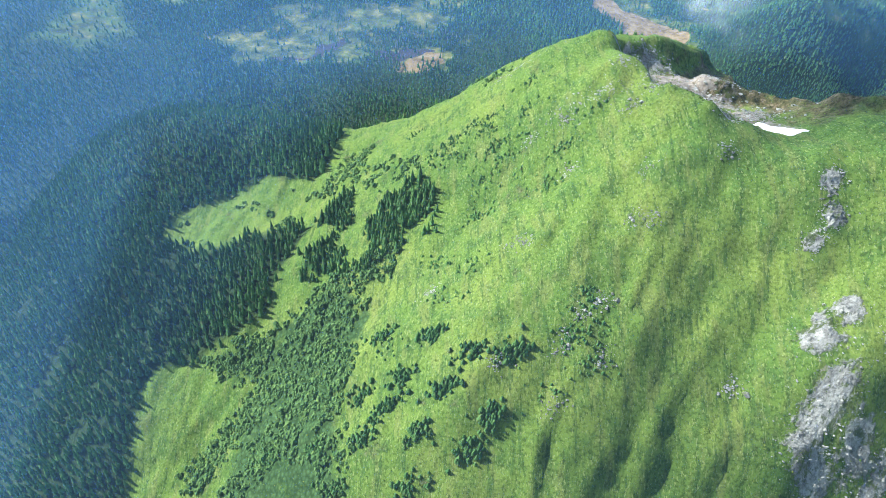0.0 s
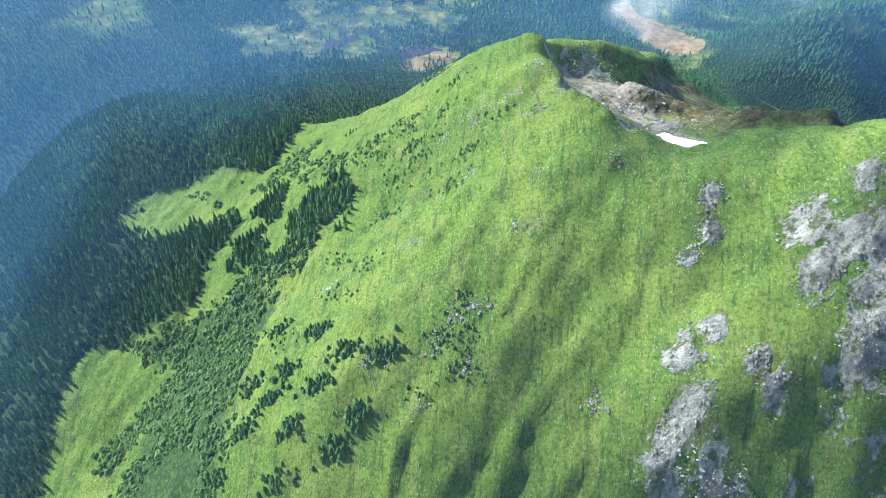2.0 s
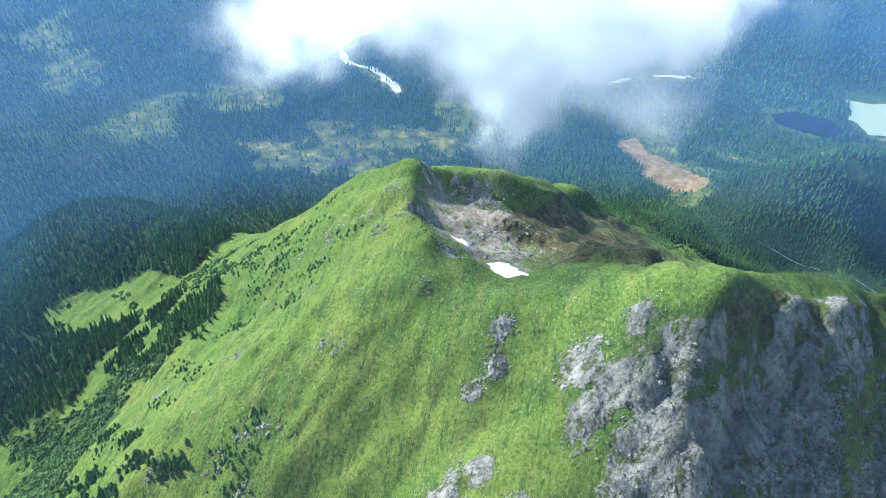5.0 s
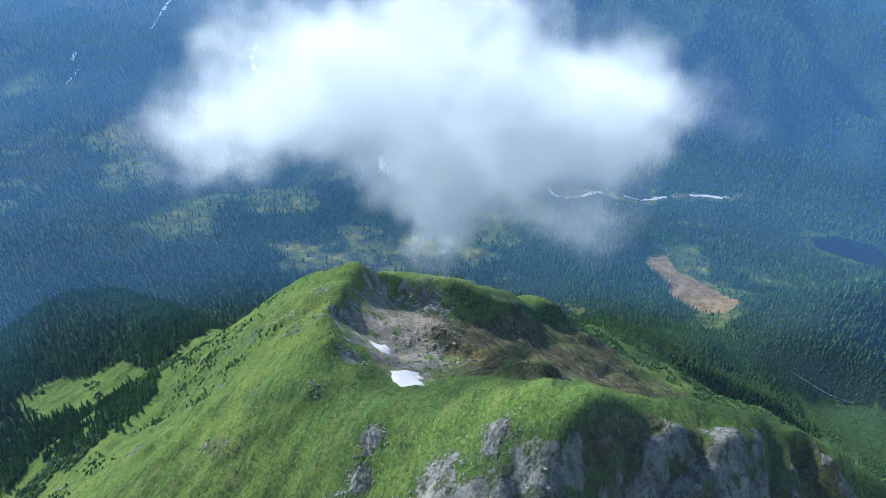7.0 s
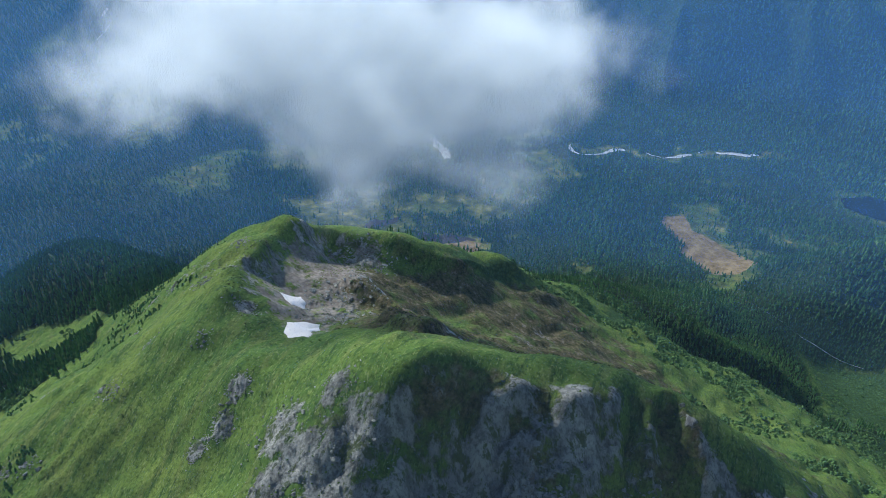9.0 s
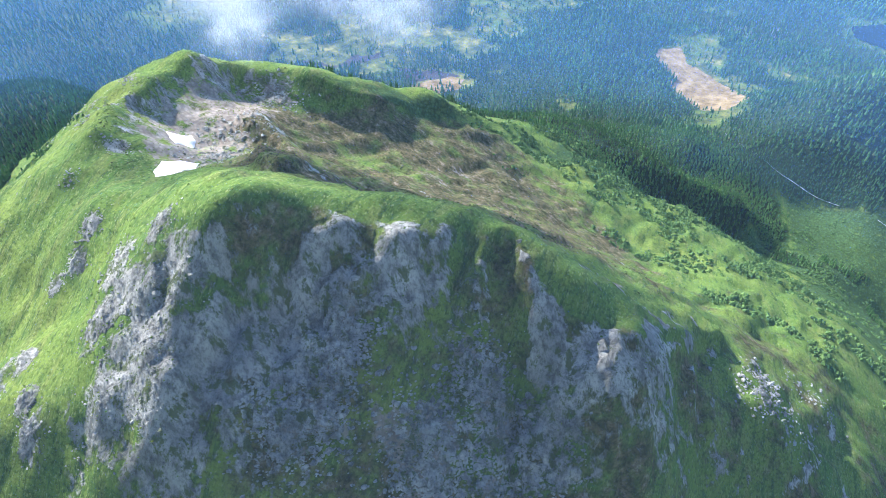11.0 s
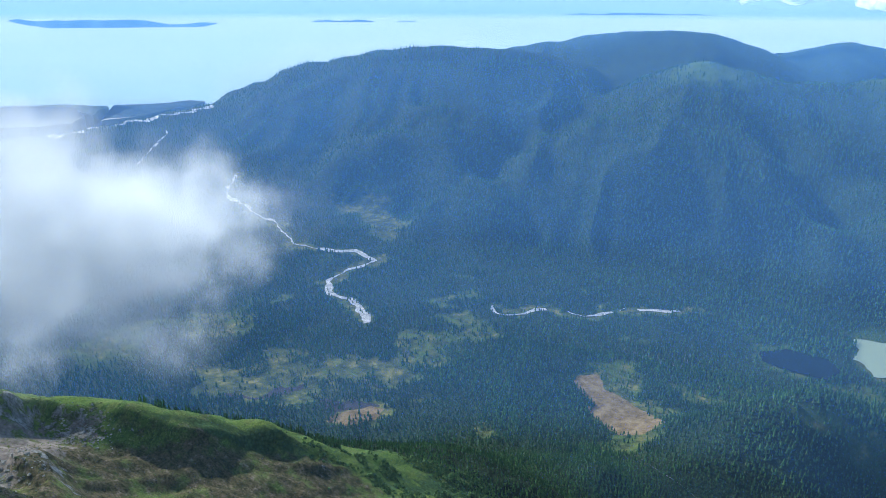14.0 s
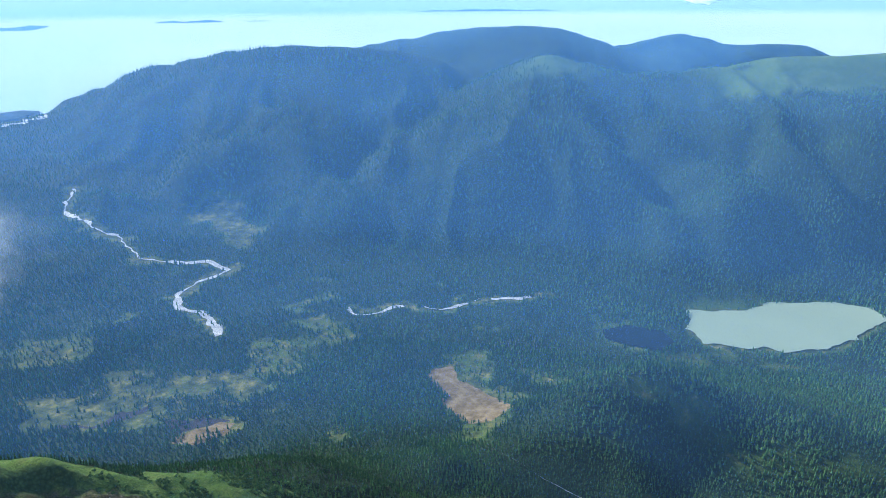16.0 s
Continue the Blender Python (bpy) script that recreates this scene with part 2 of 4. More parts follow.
FOREST_SPUR = [(267, 726, 456), (320, 728, 440), (365, 738, 422), (435, 782, 370), (500, 833, 318), (456, 908, 288), (430, 972, 300), (480, 985, 266)]
GULLY = [(345, 660, 452), (385, 684, 408), (440, 722, 352), (510, 770, 300), (575, 800, 272)]
HOLLOW = [(147, 311, 686), (153, 325, 675), (168, 284, 696), (178, 293, 690), (180, 276, 700), (134, 335, 679), (128, 360, 672)]
HOLLOW_FLOOR = [(129, 393, 657), (148, 402, 652), (141, 355, 674), (165, 379, 659), (176, 424, 641), (195, 425, 633), (203, 430, 630), (212, 398, 630), (219, 458, 615), (235, 427, 613), (213, 374, 640), (213, 485, 607), (180, 334, 672), (165, 342, 672)]
STEPS = [(167, 360, 671), (182, 350, 672), (195, 343, 670), (196, 354, 658), (180, 364, 660)]
WEST_WOODS = [(-178, 310, 500), (-189, 228, 484), (-183, 265, 494), (-267, 337, 459), (-209, 465, 512)]
KNOLLS = [(239, 287, 712), (262, 284, 707), (256, 243, 743), (221, 277, 708), (200, 305, 694), (225, 320, 684), (262, 430, 606), (256, 403, 617), (272, 450, 595), (291, 463, 584), (262, 300, 694), (300, 320, 676), (330, 340, 660)]
EAST_SIDE = [(252, 494, 590), (264, 439, 600), (298, 474, 567), (267, 515, 572), (303, 591, 508), (288, 562, 530), (337, 550, 529), (303, 427, 592), (349, 512, 540), (386, 562, 494), (418, 624, 460), (487, 580, 463), (425, 560, 495), (545, 452, 507), (498, 405, 547), (327, 558, 534), (285, 621, 508), (313, 641, 484), (392, 484, 528), (392, 404, 581), (492, 394, 550), (478, 374, 571), (553, 486, 488), (525, 554, 457), (542, 816, 270), (440, 650, 420), (420, 850, 300)]
WEST_SPUR = [(80, 375, 677), (66, 392, 662), (1, 331, 616), (-9, 317, 609), (-58, 320, 568), (-92, 283, 533), (-150, 268, 494), (-205, 343, 484)]
WEST_FACE = [(109, 230, 682), (141, 263, 704), (122, 225, 678), (152, 209, 679), (175, 235, 714), (189, 226, 711), (193, 192, 695), (216, 192, 709), (242, 228, 745), (176, 187, 683), (170, 163, 676), (182, 159, 679), (230, 168, 696), (143, 166, 650), (95, 287, 680), (78, 212, 662), (34, 288, 629)]
WEST_FOOT = [(13, 164, 613), (33, 180, 636), (-40, 167, 566), (-90, 240, 523), (-130, 200, 490), (60, 100, 590)]
SHOULDER = [(-54, 421, 551), (-102, 382, 525), (-216, 410, 486), (-214, 383, 486), (-212, 437, 488), (-150, 420, 505)]
FOREST_HILL = [(-88, 457, 541), (-130, 480, 535), (-188, 510, 524), (-245, 525, 505), (-300, 520, 472), (-350, 500, 430)]
CLIFF_FOOT = [(250, 174, 706), (247, 156, 684), (272, 208, 712), (290, 216, 711), (303, 207, 702), (297, 195, 696), (330, 236, 698), (350, 227, 679), (366, 236, 680), (392, 240, 678), (415, 262, 648), (440, 312, 610), (460, 318, 606)]
BENEATH = [(300, 160, 662), (340, 185, 652), (390, 208, 640), (440, 260, 602), (485, 300, 582), (330, 100, 600), (250, 100, 620), (180, 100, 600), (420, 120, 560)]
NORTH_SIDE = [(0, 470, 560), (60, 470, 600), (100, 520, 560), (120, 620, 480), (60, 700, 380), (170, 760, 400), (-60, 560, 450), (-180, 620, 400), (-60, 760, 300)]
FEET = [(-450, 250, 300), (-330, 120, 370), (-340, 380, 410), (-300, 620, 400), (-400, 420, 370), (-560, 480, 230), (-450, 680, 235), (-200, 780, 240), (0, 920, 225), (160, 960, 250), (200, 1060, 222), (301, 1045, 248), (560, 900, 250), (619, 978, 205), (613, 793, 281), (700, 780, 225), (740, 500, 330), (690, 300, 430), (600, 620, 370),
        (0, 0, 480), (-150, 50, 440), (150, 0, 520), (300, 20, 520), (480, 60, 480), (620, 150, 430), (-250, 250, 440)]


def valley(x, y):
    z = 206 + 0.06 * np.clip(-x - 50, 0, 1500) * step(1200, 2100, y) - 0.055 * np.clip(x - 480, 0, 520) * step(1250, 1600, y)
    r = np.hypot(x - 300, y)
    z = z + 0.11 * np.clip(r - 2500, 0, 3000)
    z = z + 125 * np.exp(-((x - 700 - 0.2 * (y - 1185)) / 170) ** 2 - ((y - 1185 - 0.15 * (x - 700)) / 105) ** 2)
    z = z + 48 * np.exp(-((x - 980) / 200) ** 2 - ((y - 1180) / 150) ** 2)
    return z + 9 * np.exp(-((x - 270) / 160) ** 2 - ((y - 1120) / 90) ** 2)


def knots(lines, every=26.0):
    out = []
    for line in lines:
        for a, b in zip(line[:-1], line[1:]):
            n = max(1, int(math.dist(a[:2], b[:2]) / every))
            out += [tuple(a[i] + (b[i] - a[i]) * k / n for i in range(3)) for k in range(n)]
        out.append(line[-1])
    return out


# crests run as lines, the rest as scattered spots that the surface passes through
SPOTS = knots([CREST, BUTTRESS, BACK_RIM, FOREST_SPUR, GULLY, WEST_SPUR, FOREST_HILL]) + WEST_WOODS + HOLLOW + HOLLOW_FLOOR + STEPS + KNOLLS + EAST_SIDE + WEST_FACE + WEST_FOOT + SHOULDER + CLIFF_FOOT + BENEATH + NORTH_SIDE + FEET
SPOTS += [(x, y, float(valley(np.float64(x), np.float64(y)))) for y in (1130, 1190) for x in range(-430, 760, 85)]
seen_spots = {}
for s in SPOTS:
    if all(math.dist(s[:2], q[:2]) > 6 for q in seen_spots.values()):
        seen_spots[len(seen_spots)] = s
SPOTS = np.array(list(seen_spots.values()), dtype=float)


def kernel(d2):
    return np.sqrt(d2 + 36.0)


def solve_relief():
    n = len(SPOTS)
    d2 = (SPOTS[:, None, 0] - SPOTS[None, :, 0]) ** 2 + (SPOTS[:, None, 1] - SPOTS[None, :, 1]) ** 2
    m = np.zeros((n + 3, n + 3))
    m[:n, :n] = kernel(d2) - np.eye(n) * 2.0
    m[:n, n], m[:n, n + 1], m[:n, n + 2] = 1, SPOTS[:, 0] / 300, SPOTS[:, 1] / 300
    m[n:, :n] = m[:n, n:].T
    return np.linalg.solve(m, np.concatenate([SPOTS[:, 2], np.zeros(3)]))


WEIGHTS = solve_relief()


def near_relief(x, y):
    out = WEIGHTS[-3] + WEIGHTS[-2] * x / 300 + WEIGHTS[-1] * y / 300
    for (sx, sy, _), w in zip(SPOTS, WEIGHTS):
        out = out + w * kernel((x - sx) ** 2 + (y - sy) ** 2)
    return out


RANGE_WEST = [(-2500, 3350, 250), (-1849, 3300, 425), (-1371, 3300, 580), (-882, 3300, 690), (-518, 3300, 722), (-254, 3330, 716), (0, 3450, 640)]
RANGE_MIDDLE = [(-560, 4000, 640), (-200, 4000, 712), (-24, 4000, 742), (402, 4000, 782), (594, 4000, 770), (787, 4000, 704), (899, 4000, 640), (1050, 4000, 560)]
RANGE_EAST = [(800, 4300, 560), (929, 4300, 640), (1280, 4300, 725), (1528, 4300, 685), (1982, 4300, 738), (2700, 4300, 690)]
RANGE_FRONT = [(300, 3150, 570), (566, 3150, 680), (809, 3150, 600), (1119, 3150, 600), (1494, 3150, 678), (1837, 3150, 690), (2500, 3000, 660)]


FAR_SPUR = [(566, 3150, 670), (420, 2900, 600), (180, 2600, 470), (-60, 2350, 350), (-200, 2200, 270)]


def far_relief(x, y, floor):
    z = floor
    for line, slope, salt in ((RANGE_WEST, 0.48, 3), (RANGE_MIDDLE, 0.5, 5), (RANGE_EAST, 0.5, 7), (RANGE_FRONT, 0.44, 9), (FAR_SPUR, 0.5, 11)):
        warp = 1 + 0.28 * fbm(x, y, 520, 3, salt)
        total, k = np.zeros(np.shape(x)), 22.0
        for cx, cy, cz in knots([line], 90):
            total = total + np.exp((cz - 700 - slope * np.sqrt((x - cx) ** 2 + (y - cy) ** 2 + 2500) * warp) / k)
        side = 700 + k * np.log(total + 1e-30) + 12
        below = np.clip((730 - side) / 300, 0, 1)
        side = side + 85 * below * (0.42 - np.abs(fbm(x + 0.25 * y + 60 * fbm(x, y, 300, 2, salt), y * 0.22, 210, 3, salt + 40)))
        k = 24.0
        z = np.where(side > z + 3 * k, side, np.where(side < z - 3 * k, z, np.logaddexp(side / k, z / k) * k))
    return floor + (z - floor) * step(1850, 2250, y)


def height(x, y, rough=True):
    x, y = np.asarray(x, float), np.asarray(y, float)
    base = far_relief(x, y, valley(x, y))
    inside = step(0, 90, np.minimum.reduce([x + 470, 760 - x, 1180 - y, y + 40]))
    near = near_relief(x, y)
    near = np.where(near > 235, near, np.logaddexp(near / 12, 205 / 12) * 12)
    z = base + (near - base) * inside
    z = np.where((y < 60) & (inside < 1), near * inside + (1 - inside) * np.clip(430 + 0.0 * x, 200, 500), z)
    shore = step(4030, 4110, np.hypot(x - 300, y) + 60 * fbm(x, y, 300, 3, 33)) * (1 - step(-1500, -1000, x)) * (y > 0)
    coast = np.interp(y, [2100, 2445, 2700, 3069, 3400, 3700], [-2200, -1960, -1875, -1725, -1640, -1500]) - x + 40 * fbm(x, y, 200, 3, 34)
    shore = np.maximum(shore, step(0, 70, coast) * step(2150, 2300, y))
    z = z - shore * 380
    if rough:
        high = step(260, 420, z) * inside
        z = z + high * (2.0 * fbm(x, y, 30, 4, 20) + 0.9 * fbm(x, y, 8, 2, 25) - 3.0 * np.abs(fbm(x - 0.45 * y + 4 * fbm(x, y, 25, 2, 28), y * 0.28 + 0.12 * x, 17, 3, 27)) + 1.6) + (1 - high) * 1.2 * fbm(x, y, 70, 3, 30)
    return z


# ---- meshes ----
def fast_mesh(name, verts, faces, material, smooth=False):
    """A mesh from arrays: verts n x 3, faces m x 3 or m x 4."""
    verts, faces = np.asarray(verts, np.float32), np.asarray(faces, np.int32)
    me = bpy.data.meshes.new(name)
    n, k = faces.shape
    me.vertices.add(len(verts))
    me.vertices.foreach_set("co", verts.ravel())
    me.loops.add(n * k)
    me.loops.foreach_set("vertex_index", faces.ravel())
    me.polygons.add(n)
    me.polygons.foreach_set("loop_start", np.arange(0, n * k, k, dtype=np.int32))
    me.polygons.foreach_set("use_smooth", np.full(n, smooth, dtype=bool))
    me.materials.append(material)
    me.update(calc_edges=True)
    return me


def graded(*parts):
    out = []
    for a, b, every in parts:
        out.append(np.linspace(a, b, max(2, int(round((b - a) / every)) + 1))[:-1])
    out.append(np.array([parts[-1][1]]))
    return np.concatenate(out)


def poly_mask(x, y, poly, soft):
    """1 inside the outline, 0 outside, softened over that many metres."""
    inside = np.zeros(np.shape(x), bool)
    best = np.full(np.shape(x), 1e9)
    for (ax, ay), (bx, by) in zip(poly, poly[1:] + poly[:1]):
        cross = ((ay > y) != (by > y)) & (x < (bx - ax) * (y - ay) / ((by - ay) or 1e-9) + ax)
        inside ^= cross
        dx, dy = bx - ax, by - ay
        k = np.clip(((x - ax) * dx + (y - ay) * dy) / (dx * dx + dy * dy + 1e-9), 0, 1)
        best = np.minimum(best, np.hypot(x - ax - k * dx, y - ay - k * dy))
    return step(-soft, soft, np.where(inside, best, -best))


def line_mask(x, y, line, width):
    d, _ = seg_dist(x, y, [(*p, 0) for p in line])
    return 1 - step(0.5 * width, width, d)


BAR = [(338, 1355), (345, 1389), (384, 1400), (401, 1338), (456, 1310), (510, 1233), (483, 1178), (435, 1182), (396, 1229), (373, 1296)]
BOG = [(-425, 1165), (-339, 1215), (-332, 1296), (-263, 1316), (-218, 1250), (-127, 1302), (-15, 1335), (45, 1302), (57, 1191), (45, 1126), (-33, 1074), (-91, 1107), (-286, 1081), (-366, 1113)]
MEADOW = [(-639, 2251), (-555, 2300), (-438, 2276), (-311, 2112), (-301, 1996), (-372, 2032), (-513, 2168)]
LAKE = [(920, 1788), (924, 1794), (1065, 1801), (1104, 1849), (1249, 1884), (1360, 1862), (1362, 1781), (1234, 1663), (1215, 1635), (1106, 1595), (919, 1607), (887, 1687)]
POND = [(697, 1617), (750, 1642), (825, 1622), (843, 1573), (810, 1527), (750, 1544), (699, 1573)]
RIVER_A = [(-1060, 2321), (-977, 2146), (-808, 2024), (-672, 1972), (-548, 1842), (-350, 1862), (-270, 1837), (-307, 1769), (-347, 1648), (-313, 1599), (-214, 1537), (-146, 1468)]
RIVER_B = [(97, 1656), (133, 1622), (175, 1619), (201, 1660), (236, 1688), (322, 1657), (369, 1712), (419, 1738), (472, 1744), (530, 1772)]
GLADE = [(572, 985), (634, 995), (720, 930), (850, 850), (860, 640), (700, 600), (560, 760), (575, 860)]
EAST_WOOD_EDGE = [(150, 480), (229, 565), (258, 640), (300, 652), (345, 664), (385, 688), (440, 726), (510, 776), (560, 830), (590, 900), (600, 980)]
TONGUE = [(-70, 349), (-124, 358), (-208, 382), (-202, 409), (-146, 418), (-80, 419), (-46, 429), (40, 480), (60, 400), (0, 340)]
WEST_THICKET = [(-50, 284), (-56, 281), (-75, 272), (-139, 265), (-128, 253), (-85, 232), (-99, 223), (-108, 165), (-100, 130), (-30, 120), (-36, 180), (-28, 227), (-22, 240)]
WEST_OPEN = [(-168, 150), (-176, 251), (-148, 270), (-116, 277), (-94, 287), (-90, 318), (-75, 349), (0, 340), (100, 380), (100, 50), (-168, 50)]


PATCHES = ((-270, 1112, 42, 1.0), (-378, 1175, 40, 0.9), (225, 1121, 26, 0.7), (74, 1190, 10, 0.9), (560, 1800, 60, 0.6), (-240, 1290, 40, 0.8), (30, 1400, 60, 0.5), (600, 1420, 40, 0.5), (-2260, 2900, 260, 0.9), (-1900, 3150, 160, 0.7))


def frayed(x, y, amp, size, salt):
    return x + amp * fbm(x, y, size, 4, salt), y + amp * fbm(x, y, size, 4, salt + 7)


def wood_mask(x, y, z):
    """How thick the conifers stand."""
    far_out = step(700, 1000, y)
    x0, y0 = x, y
    x, y = frayed(x, y, 7 + 15 * far_out + 9 * (x > 150) * (1 - far_out), 40, 130)
    m = 1 - step(470, 560, z + 30 * fbm(x, y, 90, 3, 60)) * (x > -70) * (y < 1300)
    east = (x > 100) & (x < 900) & (y < 1000)
    edge = np.interp(x, [p[0] for p in EAST_WOOD_EDGE], [p[1] for p in EAST_WOOD_EDGE], left=470, right=1000)
    m = np.where(east, step(-12, 12, y - edge + 14 * fbm(x, y, 40, 3, 61)), m)
    m = m * np.where(y < 120, 0, 1)
    m = m * (1 - poly_mask(x, y, WEST_OPEN, 5)) * (1 - poly_mask(x, y, TONGUE, 5)) * (1 - poly_mask(x, y, GLADE, 9))
    for sx, sy, r, q in ((570, 800, 34, 1.5), (545, 830, 30, 1.5), (640, 840, 26, 1.3), (690, 764, 32, 1.3), (455, 400, 9, 0.0)):
        m = np.maximum(m, step(0.35, 0.6, np.exp(-((x - sx) / r) ** 2 - ((y - sy) / (r * 0.8)) ** 2)) * min(q, 1))
    bog = poly_mask(x, y, BOG, 60) * (0.72 + 1.3 * fbm(x, y, 75, 4, 62))
    for sx, sy, r, q in PATCHES:
        bog = np.maximum(bog, 1.1 * np.exp(-((x - sx) / r) ** 2 - ((y - sy) / (r * 0.7)) ** 2) * q)
    m = m * (1 - 0.93 * step(0.45, 0.65, bog)) * (1 - poly_mask(x0 + 0.3 * (x - x0), y0 + 0.3 * (y - y0), BAR, 6)) * (1 - poly_mask(x, y, MEADOW, 14))
    m = m * (1 - poly_mask(x0, y0 + 14, LAKE, 9)) * (1 - poly_mask(x0, y0, LAKE, 9)) * (1 - poly_mask(x0, y0 + 8, POND, 6)) * (1 - line_mask(x, y, RIVER_A, 22)) * (1 - line_mask(x, y, RIVER_B, 18))
    m = m * (1 - 0.75 * step(0.45, 0.75, fbm(x, y, 150, 4, 64)) * step(1020, 1150, y) * (1 - step(1750, 1950, y)))
    heights = step(2750, 2900, y) * (np.exp(-((x - 585) / 150) ** 2 - ((y - 3040) / 190) ** 2) + step(1050, 1300, x) * (1 - step(3200, 3320, y)))
    alp = step(560, 600, z + 50 * fbm(x, y, 120, 4, 63)) * np.clip(heights, 0, 1)
    return m * (1 - np.clip(alp, 0, 1))


SLABS = [(210, 209, 9), (214, 192, 9), (238, 200, 13), (236, 182, 14), (252, 188, 14), (230, 166, 12), (256, 164, 14), (168, 171, 9), (171, 152, 10), (162, 140, 8), (167, 130, 8), (181, 135, 9), (189, 126, 8), (178, 178, 6), (193, 165, 5), (200, 156, 6), (223, 199, 9), (241, 203, 9), (246, 175, 10), (179, 229, 5), (179, 216, 5), (171, 209, 4), (228, 219, 6), (124, 322, 6), (148, 280, 5)]


# low scarps in the turf, each steep on its right-hand side: line, height, reach
SCARPS = [([(160, 362), (167, 353), (186, 342), (204, 332), (212, 318)], 7, 16), ([(205, 312), (216, 298), (230, 280), (246, 276)], 7, 15), ([(262, 292), (280, 284), (300, 288)], 4, 14),
          ([(150, 420), (172, 430), (191, 440), (208, 468), (222, 496), (246, 524)], 5, 18), ([(160, 270), (140, 284), (124, 312), (118, 344), (115, 380), (120, 402), (134, 412), (150, 418)], 4, 10),
          ([(210, 345), (235, 338), (258, 322)], 3, 12), ([(225, 372), (250, 362), (282, 352)], 3, 12), ([(215, 410), (240, 398), (272, 390)], 3, 12), ([(440, 400), (456, 404), (468, 398)], 4, 9), ([(405, 290), (428, 330), (440, 352)], 6, 14)]


def scarp(x, y, line, tall, reach):
    """A step in the ground: full height along the line's left, nothing to its right."""
    best, side, along = np.full(x.shape, 1e9), np.zeros(x.shape), np.zeros(x.shape)
    n = len(line) - 1
    for q, ((ax, ay), (bx, by)) in enumerate(zip(line[:-1], line[1:])):
        dx, dy = bx - ax, by - ay
        k = np.clip(((x - ax) * dx + (y - ay) * dy) / (dx * dx + dy * dy), 0, 1)
        d = np.hypot(x - ax - k * dx, y - ay - k * dy)
        near = d < best
        best = np.where(near, d, best)
        side = np.where(near, np.sign((x - ax) * dy - (y - ay) * dx), side)
        along = np.where(near, (q + k) / n, along)
    s = best * side
    ends = step(0, 0.18, along) * step(0, 0.18, 1 - along)
    return tall * ends * np.exp(-(np.minimum(s, 0) / reach) ** 2) * (1 - step(-1.5, 4.0, s))


def build_ground():
    xs = graded((-3600, -1200, 60), (-1200, -420, 20), (-420, -220, 6), (-220, 520, 2.9), (520, 760, 7), (760, 1500, 20), (1500, 3600, 60))
    ys = graded((-2600, -100, 120), (-100, 110, 14), (110, 480, 2.9), (480, 760, 6), (760, 1400, 11), (1400, 2400, 20), (2400, 4700, 40))
    gx, gy = np.meshgrid(xs, ys)
    z = height(gx, gy)
    dzx, dzy = np.gradient(z, xs, axis=1), np.gradient(z, ys, axis=0)
    slope = np.hypot(dzx, dzy)
    sx_, sy_ = frayed(gx, gy, 3.5, 14, 150)
    for line, tall, reach in SCARPS:
        z = z + scarp(sx_, sy_, line, tall, reach)
    near = (gx > -220) & (gx < 560) & (gy > 60) & (gy < 620)
    brow = CREST[10:16] + BUTTRESS[1:] + [(470, 400, 570)]
    fall = np.interp(gx, [c[0] for c in brow], [c[1] for c in brow]) - gy + 3
    ribs = 0.5 - np.abs(fbm(gx + 0.35 * gy + 4 * fbm(gx, gy, 22, 2, 76), gy * 0.12, 13, 3, 74))
    across = step(246, 262, gx + 4 * fbm(gx, gy, 16, 3, 78)) * (1 - step(425, 455, gx))
    cliff_zone = across * step(0, 5, fall) * (1 - step(90, 130, fall))
    brow_rock = across * step(0, 4, fall) * (1 - step(12, 34, fall + 9 * fbm(gx, gy, 24, 2, 77)))
    broken = cliff_zone * (1 - brow_rock) * (0.30 + 0.30 * fbm(gx, gy, 26, 4, 79))
    face = np.maximum.reduce([np.exp(-((gx - sx) / r) ** 2 - ((gy - sy) / (1.3 * r)) ** 2) for sx, sy, r in ((362, 244, 13), (384, 248, 15), (402, 264, 14), (372, 228, 10), (266, 202, 14), (278, 216, 13), (312, 236, 9))])
    rock = (0.75 * step(0.85, 1.5, slope) * near * (1 - (1 - step(196, 212, gx)) * (1 - step(205, 235, gy))) * (1 - cliff_zone) + brow_rock * (0.30 + 0.9 * (ribs - 0.1)) + 0.9 * broken + 0.5 * face) * step(60, 100, gx)
    for sx, sy, r in SLABS:
        rock = np.maximum(rock, (0.85 if sx < 205 else 0.95) * np.exp(-((gx - sx) / r) ** 2 - ((gy - sy) / (r * 1.2)) ** 2))
    # crags stand out of the turf, cut by gullies that run down the slope
    gully = np.abs(fbm(gx + 0.2 * gy, gy * 0.22, 15, 3, 71))
    z = z + np.clip(rock, 0, 1) * near * (4.0 * (0.45 - gully) + 1.8 * fbm(gx, gy, 6, 3, 72))
    z = z + cliff_zone * step(2, 10, fall) * (1 - step(45, 80, fall)) * 9 * (ribs - 0.18)
    scree = poly_mask(gx, gy, [(114, 378), (136, 403), (163, 390), (185, 330), (188, 275), (172, 272), (140, 300), (122, 335)], 8) * 0.62
    for sx, sy, r in ((297, 216, 9), (297, 206, 10), (288, 184, 10), (299, 192, 9), (340, 232, 8), (350, 224, 11), (334, 206, 11), (335, 195, 12), (322, 200, 10), (360, 205, 10), (460, 322, 10), (464, 338, 8), (378, 306, 7), (266, 436, 9), (257, 404, 11), (152, 406, 12)):
        scree = np.maximum(scree, (0.48 if 240 < sx < 280 or sx > 450 else 0.7) * np.exp(-((gx - sx) / r) ** 2 - ((gy - sy) / r) ** 2))
